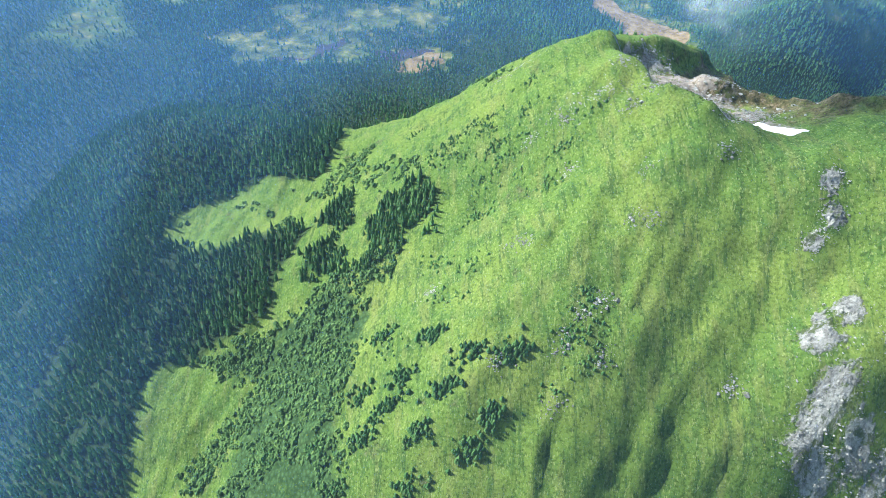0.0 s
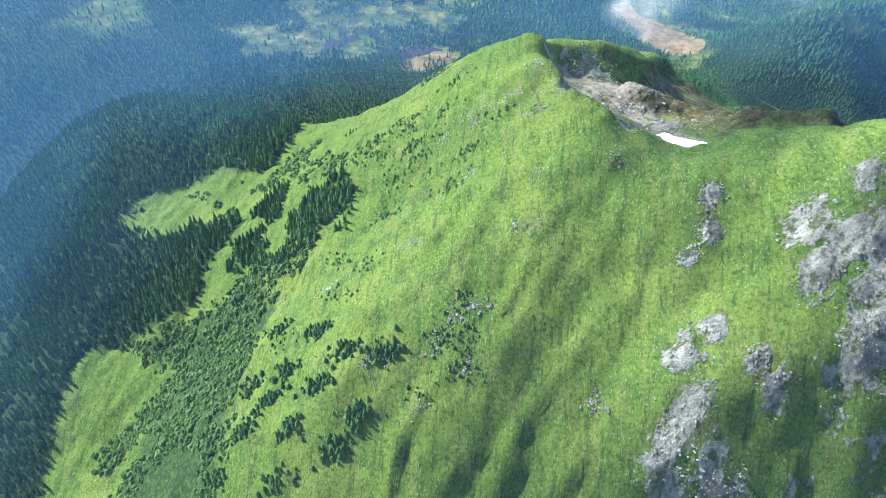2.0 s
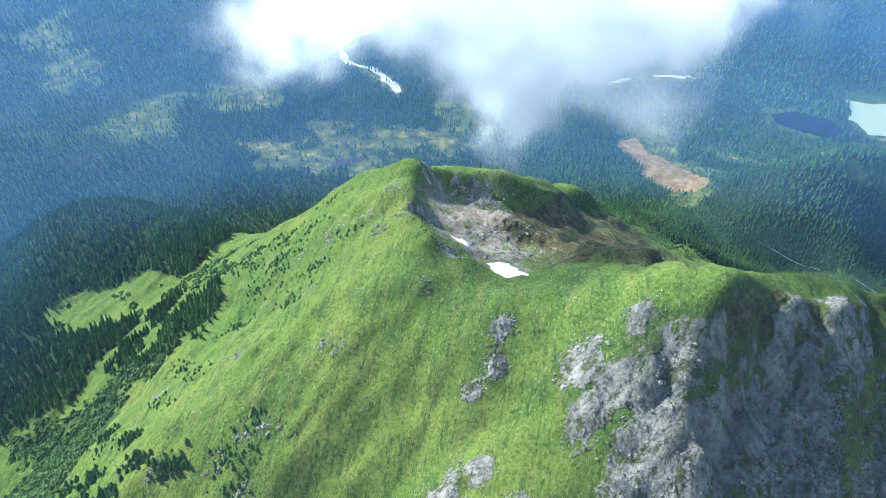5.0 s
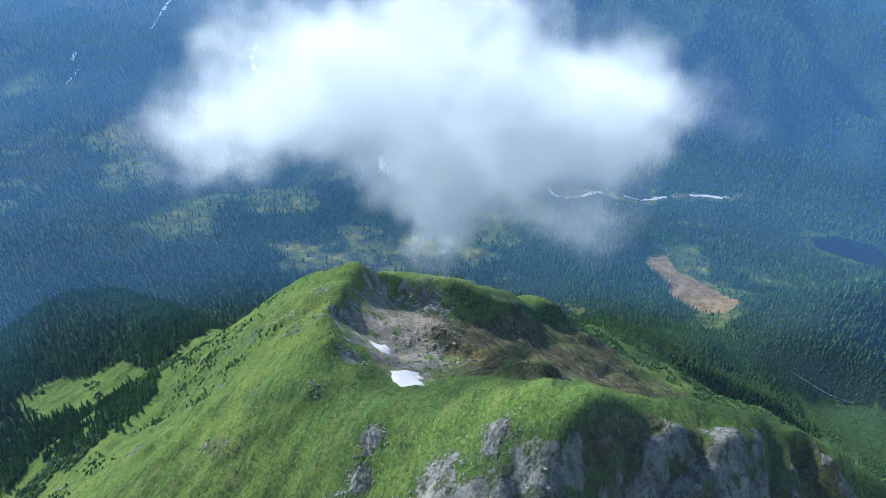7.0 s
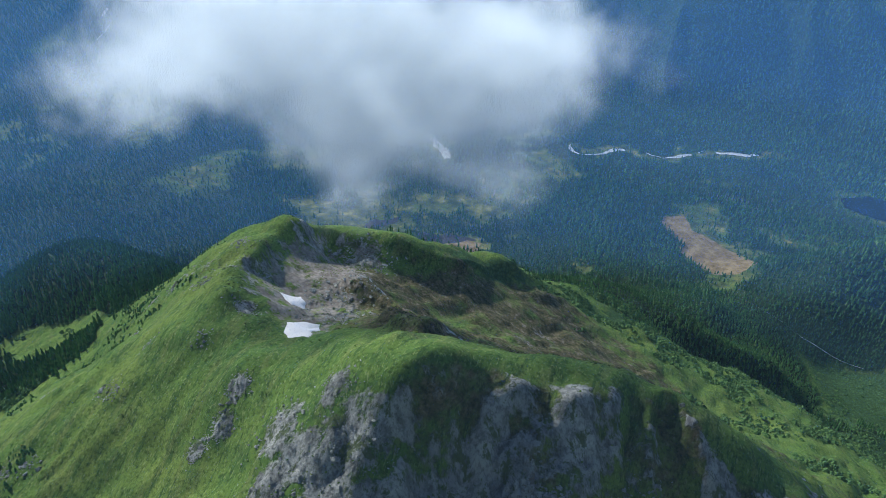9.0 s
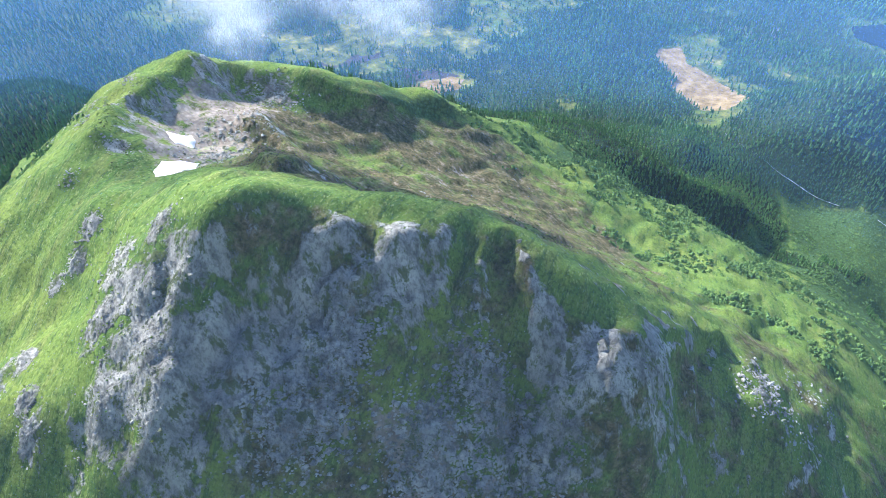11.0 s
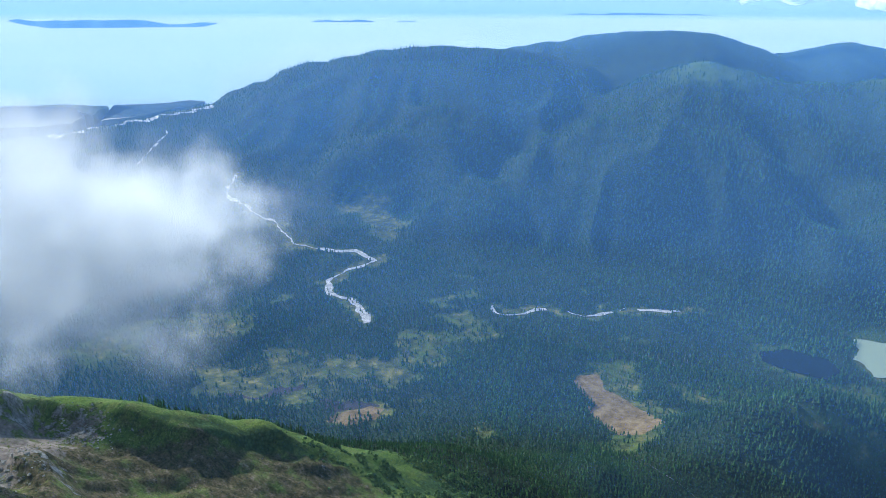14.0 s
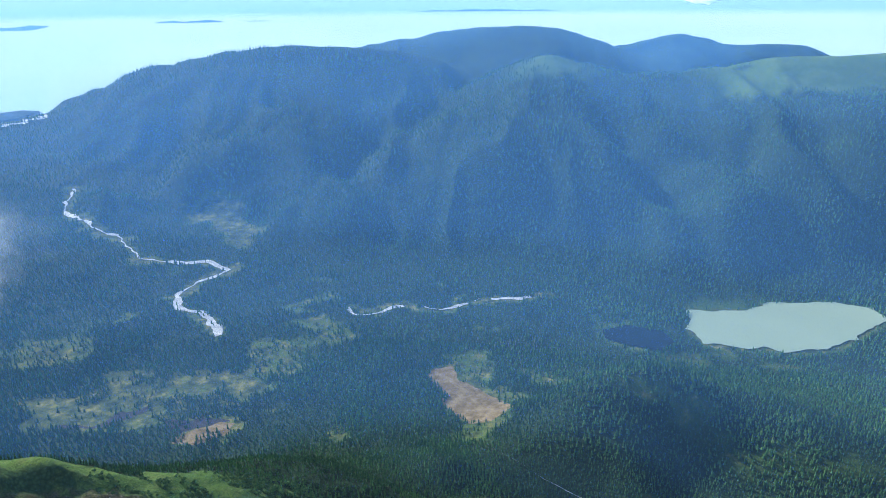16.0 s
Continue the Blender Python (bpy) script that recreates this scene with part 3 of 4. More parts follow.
    for sx, sy, r in SLABS:
        scree = np.maximum(scree, 0.25 * np.exp(-((gx - sx) / r) ** 2 - ((gy - sy) / (r * 1.2)) ** 2))
    for poly, level in ((LAKE, 181.0), (POND, 200.0)):
        m = np.clip(2.2 * poly_mask(gx, gy, poly, 26), 0, 1)
        z = z * (1 - m) + (level - 2.0) * m
    wood = wood_mask(gx, gy, z)
    shrub = 0.62 * poly_mask(gx, gy, WEST_THICKET, 9)
    shrub = np.maximum(shrub, 0.62 * poly_mask(gx, gy, [(267, 530), (313, 560), (409, 600), (540, 700), (590, 900), (500, 800), (400, 690), (300, 660)], 25))
    shrub = np.maximum(shrub, 0.6 * poly_mask(gx, gy, GLADE, 15))
    # dwarf-shrub colour on the back rim, also standing in for its wall's shade
    shrub = np.maximum(shrub, 0.6 * poly_mask(gx, gy, [(160, 425), (184, 438), (222, 470), (245, 512), (215, 505), (184, 455)], 7))
    shrub = np.maximum(shrub, 0.62 * (1 - wood) * step(540, 600, gx) * step(560, 620, gy) * (gy < 1010))
    shrub = np.where(gy > 2700, 0.0, shrub)
    rock = np.maximum(rock, 0.46 * np.maximum.reduce([line_mask(gx, gy, [(118, 382), (132, 404), (150, 418)], 9), line_mask(gx, gy, [(122, 345), (130, 318), (142, 296)], 8), line_mask(gx, gy, [(170, 358), (198, 350)], 5), line_mask(gx, gy, [(240, 292), (264, 290)], 4)]))
    wx, wy = frayed(gx, gy, 20, 45, 140)
    yellow = np.clip(poly_mask(wx, wy, BOG, 70) * 0.5, 0, 1) + 0.85 * poly_mask(wx, wy, MEADOW, 20)
    for sx, sy, r, q in PATCHES:
        yellow = np.maximum(yellow, q * np.exp(-((wx - sx) / r) ** 2 - ((wy - sy) / (r * 0.7)) ** 2))
    yellow = np.maximum(yellow, 0.75 * (1 - wood) * (gy > 1000) * (gy < 2700))
    bx_, by_ = frayed(gx, gy, 6, 45, 141)
    dx_, dy_ = frayed(gx, gy, 14, 40, 142)
    tan = poly_mask(bx_, by_, BAR, 8) + 0.9 * poly_mask(wx, wy, [(-50, 1089), (-12, 1133), (39, 1144), (39, 1114), (-31, 1069)], 9)
    mud = 0.8 * poly_mask(wx, wy, [(-283, 1076), (-200, 1117), (-198, 1161), (-150, 1183), (-175, 1111), (-256, 1069)], 14) + 0.8 * poly_mask(wx, wy, [(-90, 1134), (-22, 1165), (30, 1160), (-45, 1100)], 12)
    dry = 0.80 * poly_mask(dx_, dy_, [(125, 395), (170, 425), (215, 480), (250, 520), (330, 520), (400, 430), (390, 330), (320, 272), (240, 262), (190, 285)], 26) + 0.36 * poly_mask(wx, wy, [(430, 250), (420, 420), (520, 440), (600, 350), (560, 250)], 25)
    dry = np.maximum(dry, 0.5 * cliff_zone)
    ny, nx = gx.shape
    idx = np.arange(nx * ny).reshape(ny, nx)
    faces = np.stack([idx[:-1, :-1], idx[:-1, 1:], idx[1:, 1:], idx[1:, :-1]], -1).reshape(-1, 4)
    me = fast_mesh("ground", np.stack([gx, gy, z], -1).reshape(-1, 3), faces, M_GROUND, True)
    for name, chans in (("cover", (rock, scree, shrub, wood)), ("wet", (yellow, tan, mud, dry))):
        a = me.color_attributes.new(name, "FLOAT_COLOR", "POINT")
        a.data.foreach_set("color", np.clip(np.stack(chans, -1), 0, 1).astype(np.float32).ravel())
    return tagged(new("ground", me), "green alpine mountain and forested valley ground with bare rock", "ground", kind="structure"), (xs, ys, z)


ground, (GX, GY, GZ) = build_ground()


def top(x, y):
    """The ground's height as built."""
    i = np.clip(np.searchsorted(GX, x) - 1, 0, len(GX) - 2)
    j = np.clip(np.searchsorted(GY, y) - 1, 0, len(GY) - 2)
    u, v = (x - GX[i]) / (GX[i + 1] - GX[i]), (y - GY[j]) / (GY[j + 1] - GY[j])
    return (GZ[j, i] * (1 - u) + GZ[j, i + 1] * u) * (1 - v) + (GZ[j + 1, i] * (1 - u) + GZ[j + 1, i + 1] * u) * v


# ---- water ----
def outline_sheet(name, poly, material, level, label, category, wobble=4.0, fine=12.0):
    pts = []
    for (ax, ay), (bx, by) in zip(poly, poly[1:] + poly[:1]):
        n = max(1, int(math.dist((ax, ay), (bx, by)) / fine))
        pts += [(ax + (bx - ax) * k / n, ay + (by - ay) * k / n) for k in range(n)]
    p = np.array(pts)
    p = p + wobble * np.stack([fbm(p[:, 0], p[:, 1], 40, 3, 80), fbm(p[:, 0], p[:, 1], 40, 3, 81)], -1)
    z = level
    bm = bmesh.new()
    rim = [bm.verts.new((x, y, z)) for x, y in p]
    bm.faces.new(rim)
    bmesh.ops.triangulate(bm, faces=bm.faces[:])
    me = bpy.data.meshes.new(name)
    bm.to_mesh(me)
    bm.free()
    me.materials.append(material)
    return tagged(new(name, me), label, category, kind="structure")


def ribbon(name, line, width, material, label, category, lift=0.9, salt=0, breaks=0.0):
    pts = []
    for (ax, ay), (bx, by) in zip(line[:-1], line[1:]):
        n = max(1, int(math.dist((ax, ay), (bx, by)) / 7))
        pts += [(ax + (bx - ax) * k / n, ay + (by - ay) * k / n) for k in range(n)]
    p = np.array(pts + [line[-1]], float)
    for _ in range(3):
        p[1:-1] = (p[:-2] + 2 * p[1:-1] + p[2:]) / 4
    d = np.gradient(p, axis=0)
    d /= np.linalg.norm(d, axis=1)[:, None] + 1e-9
    nrm = np.stack([-d[:, 1], d[:, 0]], -1)
    p = p + nrm * (fbm(p[:, 0], p[:, 1], 60, 3, 90 + salt) * width * 0.8)[:, None]
    w = width * np.clip(0.6 + 0.7 * fbm(p[:, 0], p[:, 1], 45, 3, 94 + salt), 0.18, 1.6)
    rows = [p + nrm * (w * s)[:, None] for s in (-0.5, 0.0, 0.5)]
    v = np.stack([np.column_stack([r, top(r[:, 0], r[:, 1]) + lift]) for r in rows], 1).reshape(-1, 3)
    f = []
    for i in range(len(p) - 1):
        if breaks and vnoise(p[i:i + 1, 0] / 30, p[i:i + 1, 1] / 30, 97 + salt)[0] > 1 - breaks:
            continue
        f += [(3 * i + s, 3 * i + s + 1, 3 * i + s + 4, 3 * i + s + 3) for s in (0, 1)]
    return tagged(new(name, fast_mesh(name, v, f, material, True)), label, category, kind="structure")


outline_sheet("lake", LAKE, M_LAKE, 181.0, "pale green silty lake at the foot of a forested range", "lake", 11.0)
outline_sheet("pond", POND, M_POND, 200.0, "small dark blue pond among conifers", "pond")
ribbon("river", RIVER_A, 18, M_GRAVEL, "pale braided river winding through conifer forest", "river", salt=1)
ribbon("river", RIVER_B, 15, M_GRAVEL, "pale gravelly river reach among conifers", "river", salt=2, breaks=0.35)
ribbon("river", [(-1513, 1924), (-1449, 1874), (-1379, 1755)], 20, M_GRAVEL, "pale river bend far down the valley", "river", salt=5)
ribbon("river", [(-1600, 2640), (-1544, 2524), (-1501, 2402), (-1432, 2240)], 10, M_GRAVEL, "pale river bars glimpsed between trees", "river", salt=6, breaks=0.4)
ribbon("river", [(-2010, 2330), (-1925, 2470), (-1850, 2680), (-1740, 2890), (-1680, 3060)], 60, M_GRAVEL, "pale tidal flats along the far shore", "river", salt=8)
ribbon("creek", [(269, 1370), (261, 1285), (259, 1241), (283, 1227)], 4, M_POND, "narrow dark creek cut through the forest", "creek", salt=3)
ribbon("creek", [(478, 1086), (497, 1059), (560, 1020), (644, 995), (732, 962), (776, 963)], 0.9, M_GRAVEL, "thin stony creek below the forest", "creek", salt=4, breaks=0.75)


# ---- woods ----
def conifer_shape(sides, tiers, rng, wide=0.19):
    """Unit-high spruce: ragged cones one over the other."""
    v, f = [], []
    for k in range(tiers):
        z0, z1 = 0.06 + 0.80 * k / tiers, min(1.0, 0.06 + 0.80 * k / tiers + 1.15 / tiers)
        r = wide * (1 - 0.80 * k / tiers)
        base = len(v)
        for s in range(sides):
            a = 2 * math.pi * (s + 0.5 * (k % 2)) / sides
            q = r * rng.uniform(0.72, 1.2)
            v.append((q * math.cos(a), q * math.sin(a), z0 + rng.uniform(-0.05, 0.04)))
        v.append((rng.uniform(-0.01, 0.01), rng.uniform(-0.01, 0.01), z1))
        f += [(base + s, base + (s + 1) % sides, base + sides) for s in range(sides)]
    return np.array(v), np.array(f)


def bush_shape(clumps, rng):
    """Unit-high leafy bush: jagged clumps round a low dome."""
    v, f = [], []
    for c in range(clumps):
        a, e = rng.uniform(0, 2 * math.pi), rng.uniform(0.0, 1.3)
        o = np.array([0.5 * math.cos(e) * math.cos(a), 0.5 * math.cos(e) * math.sin(a), 0.25 + 0.45 * math.sin(e)]) * rng.uniform(0.5, 1.0)
        r, base = rng.uniform(0.22, 0.36), len(v)
        for d in ((1, 0, 0), (0, 1, 0), (-1, 0, 0), (0, -1, 0), (0, 0, 1), (0, 0, -1)):
            v.append(o + np.array(d) * r * rng.uniform(0.7, 1.25))
        f += [tuple(base + i for i in t) for t in ((0, 1, 4), (1, 2, 4), (2, 3, 4), (3, 0, 4), (1, 0, 5), (2, 1, 5), (3, 2, 5), (0, 3, 5))]
    return np.array(v), np.array(f)


def plant(name, shapes, x, y, high, wide, material, label, category, rng, sink=0.0, lean=0.0):
    """All the plants of a stretch in one mesh."""
    z = top(x, y) - sink
    pick, ang = rng.integers(0, len(shapes), len(x)), rng.uniform(0, 2 * np.pi, len(x))
    vs, fs, base = [], [], 0
    for s, (v, f) in enumerate(shapes):
        k = np.where(pick == s)[0]
        if not len(k):
            continue
        c, q = np.cos(ang[k])[:, None], np.sin(ang[k])[:, None]
        lx, ly = v[None, :, 0] * c - v[None, :, 1] * q, v[None, :, 0] * q + v[None, :, 1] * c
        tilt = lean * rng.normal(0, 1, (len(k), 2))
        h = high[k][:, None] * v[None, :, 2]
        vs.append(np.stack([x[k][:, None] + lx * wide[k][:, None] + h * tilt[:, :1], y[k][:, None] + ly * wide[k][:, None] + h * tilt[:, 1:], z[k][:, None] + h], -1).reshape(-1, 3))
        fs.append((f[None] + base + (np.arange(len(k)) * len(v))[:, None, None]).reshape(-1, 3))
        base += len(k) * len(v)
    return tagged(new(name, fast_mesh(name, np.concatenate(vs), np.concatenate(fs), material)), label, category, kind="stuff")


def scatter(x0, x1, y0, y1, every, density, rng):
    gx, gy = np.meshgrid(np.arange(x0, x1, every), np.arange(y0, y1, every))
    gx, gy = gx.ravel() + rng.uniform(-0.5, 0.5, gx.size) * every, gy.ravel() + rng.uniform(-0.5, 0.5, gx.size) * every
    keep = rng.uniform(0, 1, gx.size) < density(gx, gy)
    return gx[keep], gy[keep]


RNG = np.random.default_rng(7)
SPRUCE_NEAR = [conifer_shape(6, 4, RNG) for _ in range(5)]
SPRUCE_FAR = [conifer_shape(5, 2, RNG, 0.24) for _ in range(5)]


def wood_density(x, y):
    return wood_mask(x, y, top(x, y)) * step(-1.3, -0.75, fbm(x, y, 45, 3, 66))


def in_sight(x, y):
    return (x > -1.05 * y - 330) & (x < 0.80 * y + 430)


def forest(name, x0, x1, y0, y1, every, shapes, label, tall=(9, 17)):
    x, y = scatter(x0, x1, y0, y1, every, lambda a, b: wood_density(a, b) * in_sight(a, b), RNG)
    if not len(x):
        return None
    h = RNG.uniform(*tall, len(x)) * (0.85 + 0.25 * fbm(x, y, 80, 2, 68))
    return plant(name, shapes, x, y, h, h * RNG.uniform(0.8, 1.15, len(x)), M_NEEDLES, label, "forest", RNG, 0.5, 0.02)


forest("conifer_forest", -520, 160, 120, 760, 4.2, SPRUCE_NEAR, "dense dark green spruce forest on a mountain shoulder", (8, 14))
forest("conifer_forest", 860, 1300, 1000, 1060, 6.5, SPRUCE_FAR, "spruce forest on a low valley hill", (8, 14))
forest("conifer_forest", 160, 860, 380, 1060, 4.6, SPRUCE_NEAR, "dark green spruce forest below the alpine slope", (6, 11))
forest("conifer_forest", -1400, -520, 120, 1000, 7.0, SPRUCE_FAR, "spruce forest filling the side valley", (8, 14))
forest("conifer_forest", -520, 160, 760, 1450, 7.0, SPRUCE_FAR, "spruce forest round the valley bog", (8, 14))
forest("conifer_forest", -1600, -520, 1000, 1450, 9.0, SPRUCE_FAR, "spruce forest filling the side valley", (8, 14))
forest("conifer_forest", 160, 1300, 1060, 1500, 6.5, SPRUCE_FAR, "spruce forest over a low valley hill", (8, 14))
forest("conifer_forest", -2000, 1800, 1450, 2300, 10.0, SPRUCE_FAR, "hazy blue-green spruce forest on the valley floor", (9, 15))
forest("conifer_forest", -2300, 2600, 2300, 3300, 16.0, SPRUCE_FAR, "distant spruce forest on the far range", (10, 16))


SNAGS = [conifer_shape(4, 2, RNG, 0.055) for _ in range(4)]


def snag_density(x, y):
    fringe = poly_mask(x, y, BOG, 70) * (1 - poly_mask(x, y, BOG, 12)) + 0.35 * poly_mask(x, y, BOG, 40)
    east = 0.5 * poly_mask(x, y, [(400, 1420), (560, 1380), (640, 1480), (560, 1560), (420, 1520)], 30) + 0.4 * poly_mask(x, y, [(-80, 1400), (80, 1340), (160, 1430), (20, 1500)], 30)
    return np.clip(fringe + east, 0, 1) * step(0.0, 0.5, fbm(x, y, 60, 3, 69))


x, y = scatter(-520, 700, 1040, 1580, 8.0, snag_density, RNG)
h = RNG.uniform(8, 14, len(x))
plant("dead_trees", SNAGS, x, y, h, h, M_SNAG, "bare grey dead trees standing round the valley bog", "trees", RNG, 0.3, 0.03)


# ---- plants on the open slopes ----
BUSHES = [bush_shape(7, RNG) for _ in range(5)]
TUFTS = [bush_shape(1, RNG) for _ in range(6)]
KRUMM = [conifer_shape(6, 3, RNG, 0.34) for _ in range(4)]


def clusters(spots, per, spread):
    """Places scattered round each (x, y) spot, drawn out down the slope."""
    x, y = [], []
    for sx, sy in spots:
        n = RNG.integers(per[0], per[1])
        x.append(sx + RNG.normal(0, spread, n))
        y.append(sy + RNG.normal(0, spread * 0.7, n))
    return np.concatenate(x), np.concatenate(y)


UPPER_CLUMPS = [(9, 338), (16, 333), (23, 330), (48, 321), (41, 321), (56, 319), (56, 294), (34, 283), (31, 280), (10, 258), (15, 251), (13, 228), (18, 222), (-10, 207), (78, 203), (75, 186), (74, 295), (79, 295), (89, 309), (-10, 341), (37, 300), (64, 360), (45, 350), (20, 345), (60, 335), (30, 350), (76, 198), (78, 184), (80, 173), (60, 164), (71, 187), (-2, 385), (19, 341), (35, 312), (50, 309), (-16, 353), (39, 339), (65, 276), (28, 242)]
LOW_CLUMPS = [(-15, 219), (9, 206), (-25, 192), (27, 187), (45, 183), (-23, 168), (5, 160), (28, 149), (-47, 172), (-79, 180), (-5, 190), (15, 175), (-12, 178), (0, 140), (-35, 150), (36, 160)]
x, y = clusters(UPPER_CLUMPS, (14, 34), 4.5)
h = RNG.uniform(0.8, 2.4, len(x))
plant("krummholz", KRUMM, x, y, h, h * 1.3, M_NEEDLES, "low dark green mountain spruce scattered over the grassy slope", "shrubs", RNG, 0.2, 0.08)
x, y = clusters(LOW_CLUMPS, (34, 56), 3.8)
h = RNG.uniform(1.6, 4.2, len(x))
plant("krummholz", KRUMM, x, y, h, h * 1.2, M_NEEDLES, "clumps of dark mountain spruce low on the grassy slope", "shrubs", RNG, 0.2, 0.06)


def part(name, me, parent, label=""):
    ob = tagged(new(name, me), label)
    ob.parent = parent
    return ob


def spruce_tree(shape):
    """A spruce one metre high: trunk and ragged crown."""
    tree = tagged(new("spruce_tree"), "dark green spruce tree standing on the grassy mountain slope", "tree", "spruces on the slope")
    v, f = shape
    part("crown", fast_mesh("crown", v, f, M_NEEDLES), tree)
    a = np.linspace(0, 2 * np.pi, 7)[:-1]
    tv = np.concatenate([np.column_stack([r * np.cos(a), r * np.sin(a), np.full(6, z)]) for r, z in ((0.028, -0.05), (0.022, 0.2), (0.006, 0.85))])
    tf = [(6 * q + i, 6 * q + (i + 1) % 6, 6 * q + 6 + (i + 1) % 6, 6 * q + 6 + i) for q in (0, 1) for i in range(6)]
    part("trunk", fast_mesh("trunk", tv, tf, M_BARK), tree)
    return tree


STAND = [(-70, 346), (-52, 360), (-18, 338), (10, 312), (8, 280), (-20, 280), (-31, 273), (-52, 290), (-73, 296), (-78, 324), (-56, 322)]
x, y = scatter(-90, 30, 260, 380, 3.9, lambda a, b: poly_mask(a, b, STAND, 5) * step(-0.35, 0.0, fbm(a, b, 18, 2, 101)), RNG)
x2, y2 = clusters(LOW_CLUMPS, (3, 7), 4.0)
big = np.concatenate([RNG.uniform(6, 11, len(x)), RNG.uniform(2.6, 5.2, len(x2))])
x, y = np.concatenate([x, x2]), np.concatenate([y, y2])
z = top(x, y) - 0.1
fx, fy = scatter(-90, 30, 260, 380, 2.9, lambda a, b: poly_mask(a, b, STAND, 5) * step(-0.55, -0.3, fbm(a, b, 18, 2, 101)), RNG)
h = RNG.uniform(4, 9, len(fx))
plant("spruce_stand", SPRUCE_NEAR, fx, fy, h, h * 1.15, M_NEEDLES, "dense dark stand of spruce on the green slope", "trees", RNG, 0.4, 0.02)
MODELS = [spruce_tree(s) for s in SPRUCE_NEAR]
for i, model in enumerate(MODELS):
    model.matrix_basis = pose(x[i], y[i], z[i], 0, 0, 40 * i) @ Matrix.Diagonal((big[i],) * 3 + (1,))
for i in range(len(MODELS), min(len(x), 300)):
    m = MODELS[i % len(MODELS)]
    tree = copy_thing(m, pose(x[i], y[i], z[i], RNG.normal(0, 2), RNG.normal(0, 2), RNG.uniform(0, 360)))
    tree.scale = (big[i] * RNG.uniform(0.85, 1.2),) * 2 + (big[i],)


def shrub_density(a, b):
    west = poly_mask(a, b, WEST_THICKET, 9) * step(-0.55, -0.1, fbm(a, b, 26, 3, 102))
    gully = line_mask(a, b, [(-20, 275), (-60, 262), (-90, 225), (-125, 190)], 16)
    east = poly_mask(a, b, [(240, 520), (300, 540), (420, 570), (560, 600), (640, 700), (600, 900), (500, 830), (400, 720), (300, 690)], 22) * step(-0.35, 0.05, fbm(a, b, 34, 4, 103)) * step(-0.5, 0.0, fbm(a, b, 12, 2, 105))
    glade = 0.06 * poly_mask(a, b, GLADE, 10)
    stray = 0.5 * poly_mask(a, b, [(290, 490), (400, 440), (470, 380), (580, 400), (680, 580), (620, 720), (430, 600)], 25) * step(0.30, 0.6, fbm(a, b, 26, 4, 106)) + 0.22 * line_mask(a, b, [(420, 480), (520, 560), (600, 620)], 22)
    tongue = 0.6 * poly_mask(a, b, TONGUE, 8) * step(0.2, 0.5, fbm(a, b, 45, 3, 104))
    return np.maximum.reduce([west, gully, east, glade, stray, tongue])


x, y = scatter(-190, 900, 100, 1000, 2.6, shrub_density, RNG)
h = RNG.uniform(1.0, 3.8, len(x)) * np.where((x > 200) & (y > 700), 0.8, 1.0)
plant("alder_shrubs", BUSHES, x, y, h, h * RNG.uniform(1.0, 1.7, len(x)), M_LEAVES, "leafy bright green alder thickets along the slopes", "shrubs", RNG, 0.3)


def tuft_density(a, b):
    z = top(a, b)
    open_ground = 1 - wood_mask(a, b, z)
    return open_ground * (0.10 + 0.9 * step(-0.1, 0.7, fbm(a, b, 38, 4, 110))) * 0.55


M_TUFT = Mat("slope_herbs")
g_ = M_TUFT.n.new("ShaderNodeNewGeometry")
M_TUFT = M_TUFT.done(M_TUFT.mix(0.45, M_TUFT.ramp(g_.outputs["Random Per Island"], (0.0, (0.060, 0.125, 0.024)), (0.5, (0.110, 0.190, 0.032)), (1.0, (0.200, 0.260, 0.05))),
                                M_TUFT.ramp(M_TUFT.noise(30, 3), (0.35, (0.55, 0.65, 0.6)), (0.65, (1, 1, 0.9))), "MULTIPLY"), 0.95, None, 0.1)
x, y = scatter(-160, 480, 110, 420, 1.6, tuft_density, RNG)
h = RNG.uniform(0.3, 1.15, len(x))
plant("slope_herbs", TUFTS, x, y, h, h * RNG.uniform(1.0, 2.0, len(x)), M_TUFT, "tufts of tall grass and low herbs on the green slope", "grass", RNG, 0.1)


def heath_density(a, b):
    rim = line_mask(a, b, [(150, 420), (172, 428), (191, 438), (215, 468), (243, 486), (262, 512)], 12)
    rest = 0.25 * poly_mask(a, b, [(170, 420), (215, 480), (330, 520), (400, 440), (390, 330), (320, 276), (240, 266), (200, 310)], 20) * step(0.05, 0.5, fbm(a, b, 22, 4, 112))
    lee = 0.8 * np.maximum.reduce([line_mask(a, b, line, 6) for line, _, _ in SCARPS[:8]])
    return np.maximum.reduce([0.35 * rim, rest, 0.5 * lee])


x, y = scatter(105, 420, 255, 540, 1.5, heath_density, RNG)
h = RNG.uniform(0.35, 1.3, len(x))
M_HEATH = plain("heather", (0.022, 0.042, 0.016), (0.075, 0.105, 0.034), 9.0, 0.95, 0.1)
plant("heath_shrubs", TUFTS, x, y, h, h * RNG.uniform(1.2, 2.2, len(x)), M_HEATH, "low dark heather mats along the ledges of the summit plateau", "shrubs", RNG, 0.15)


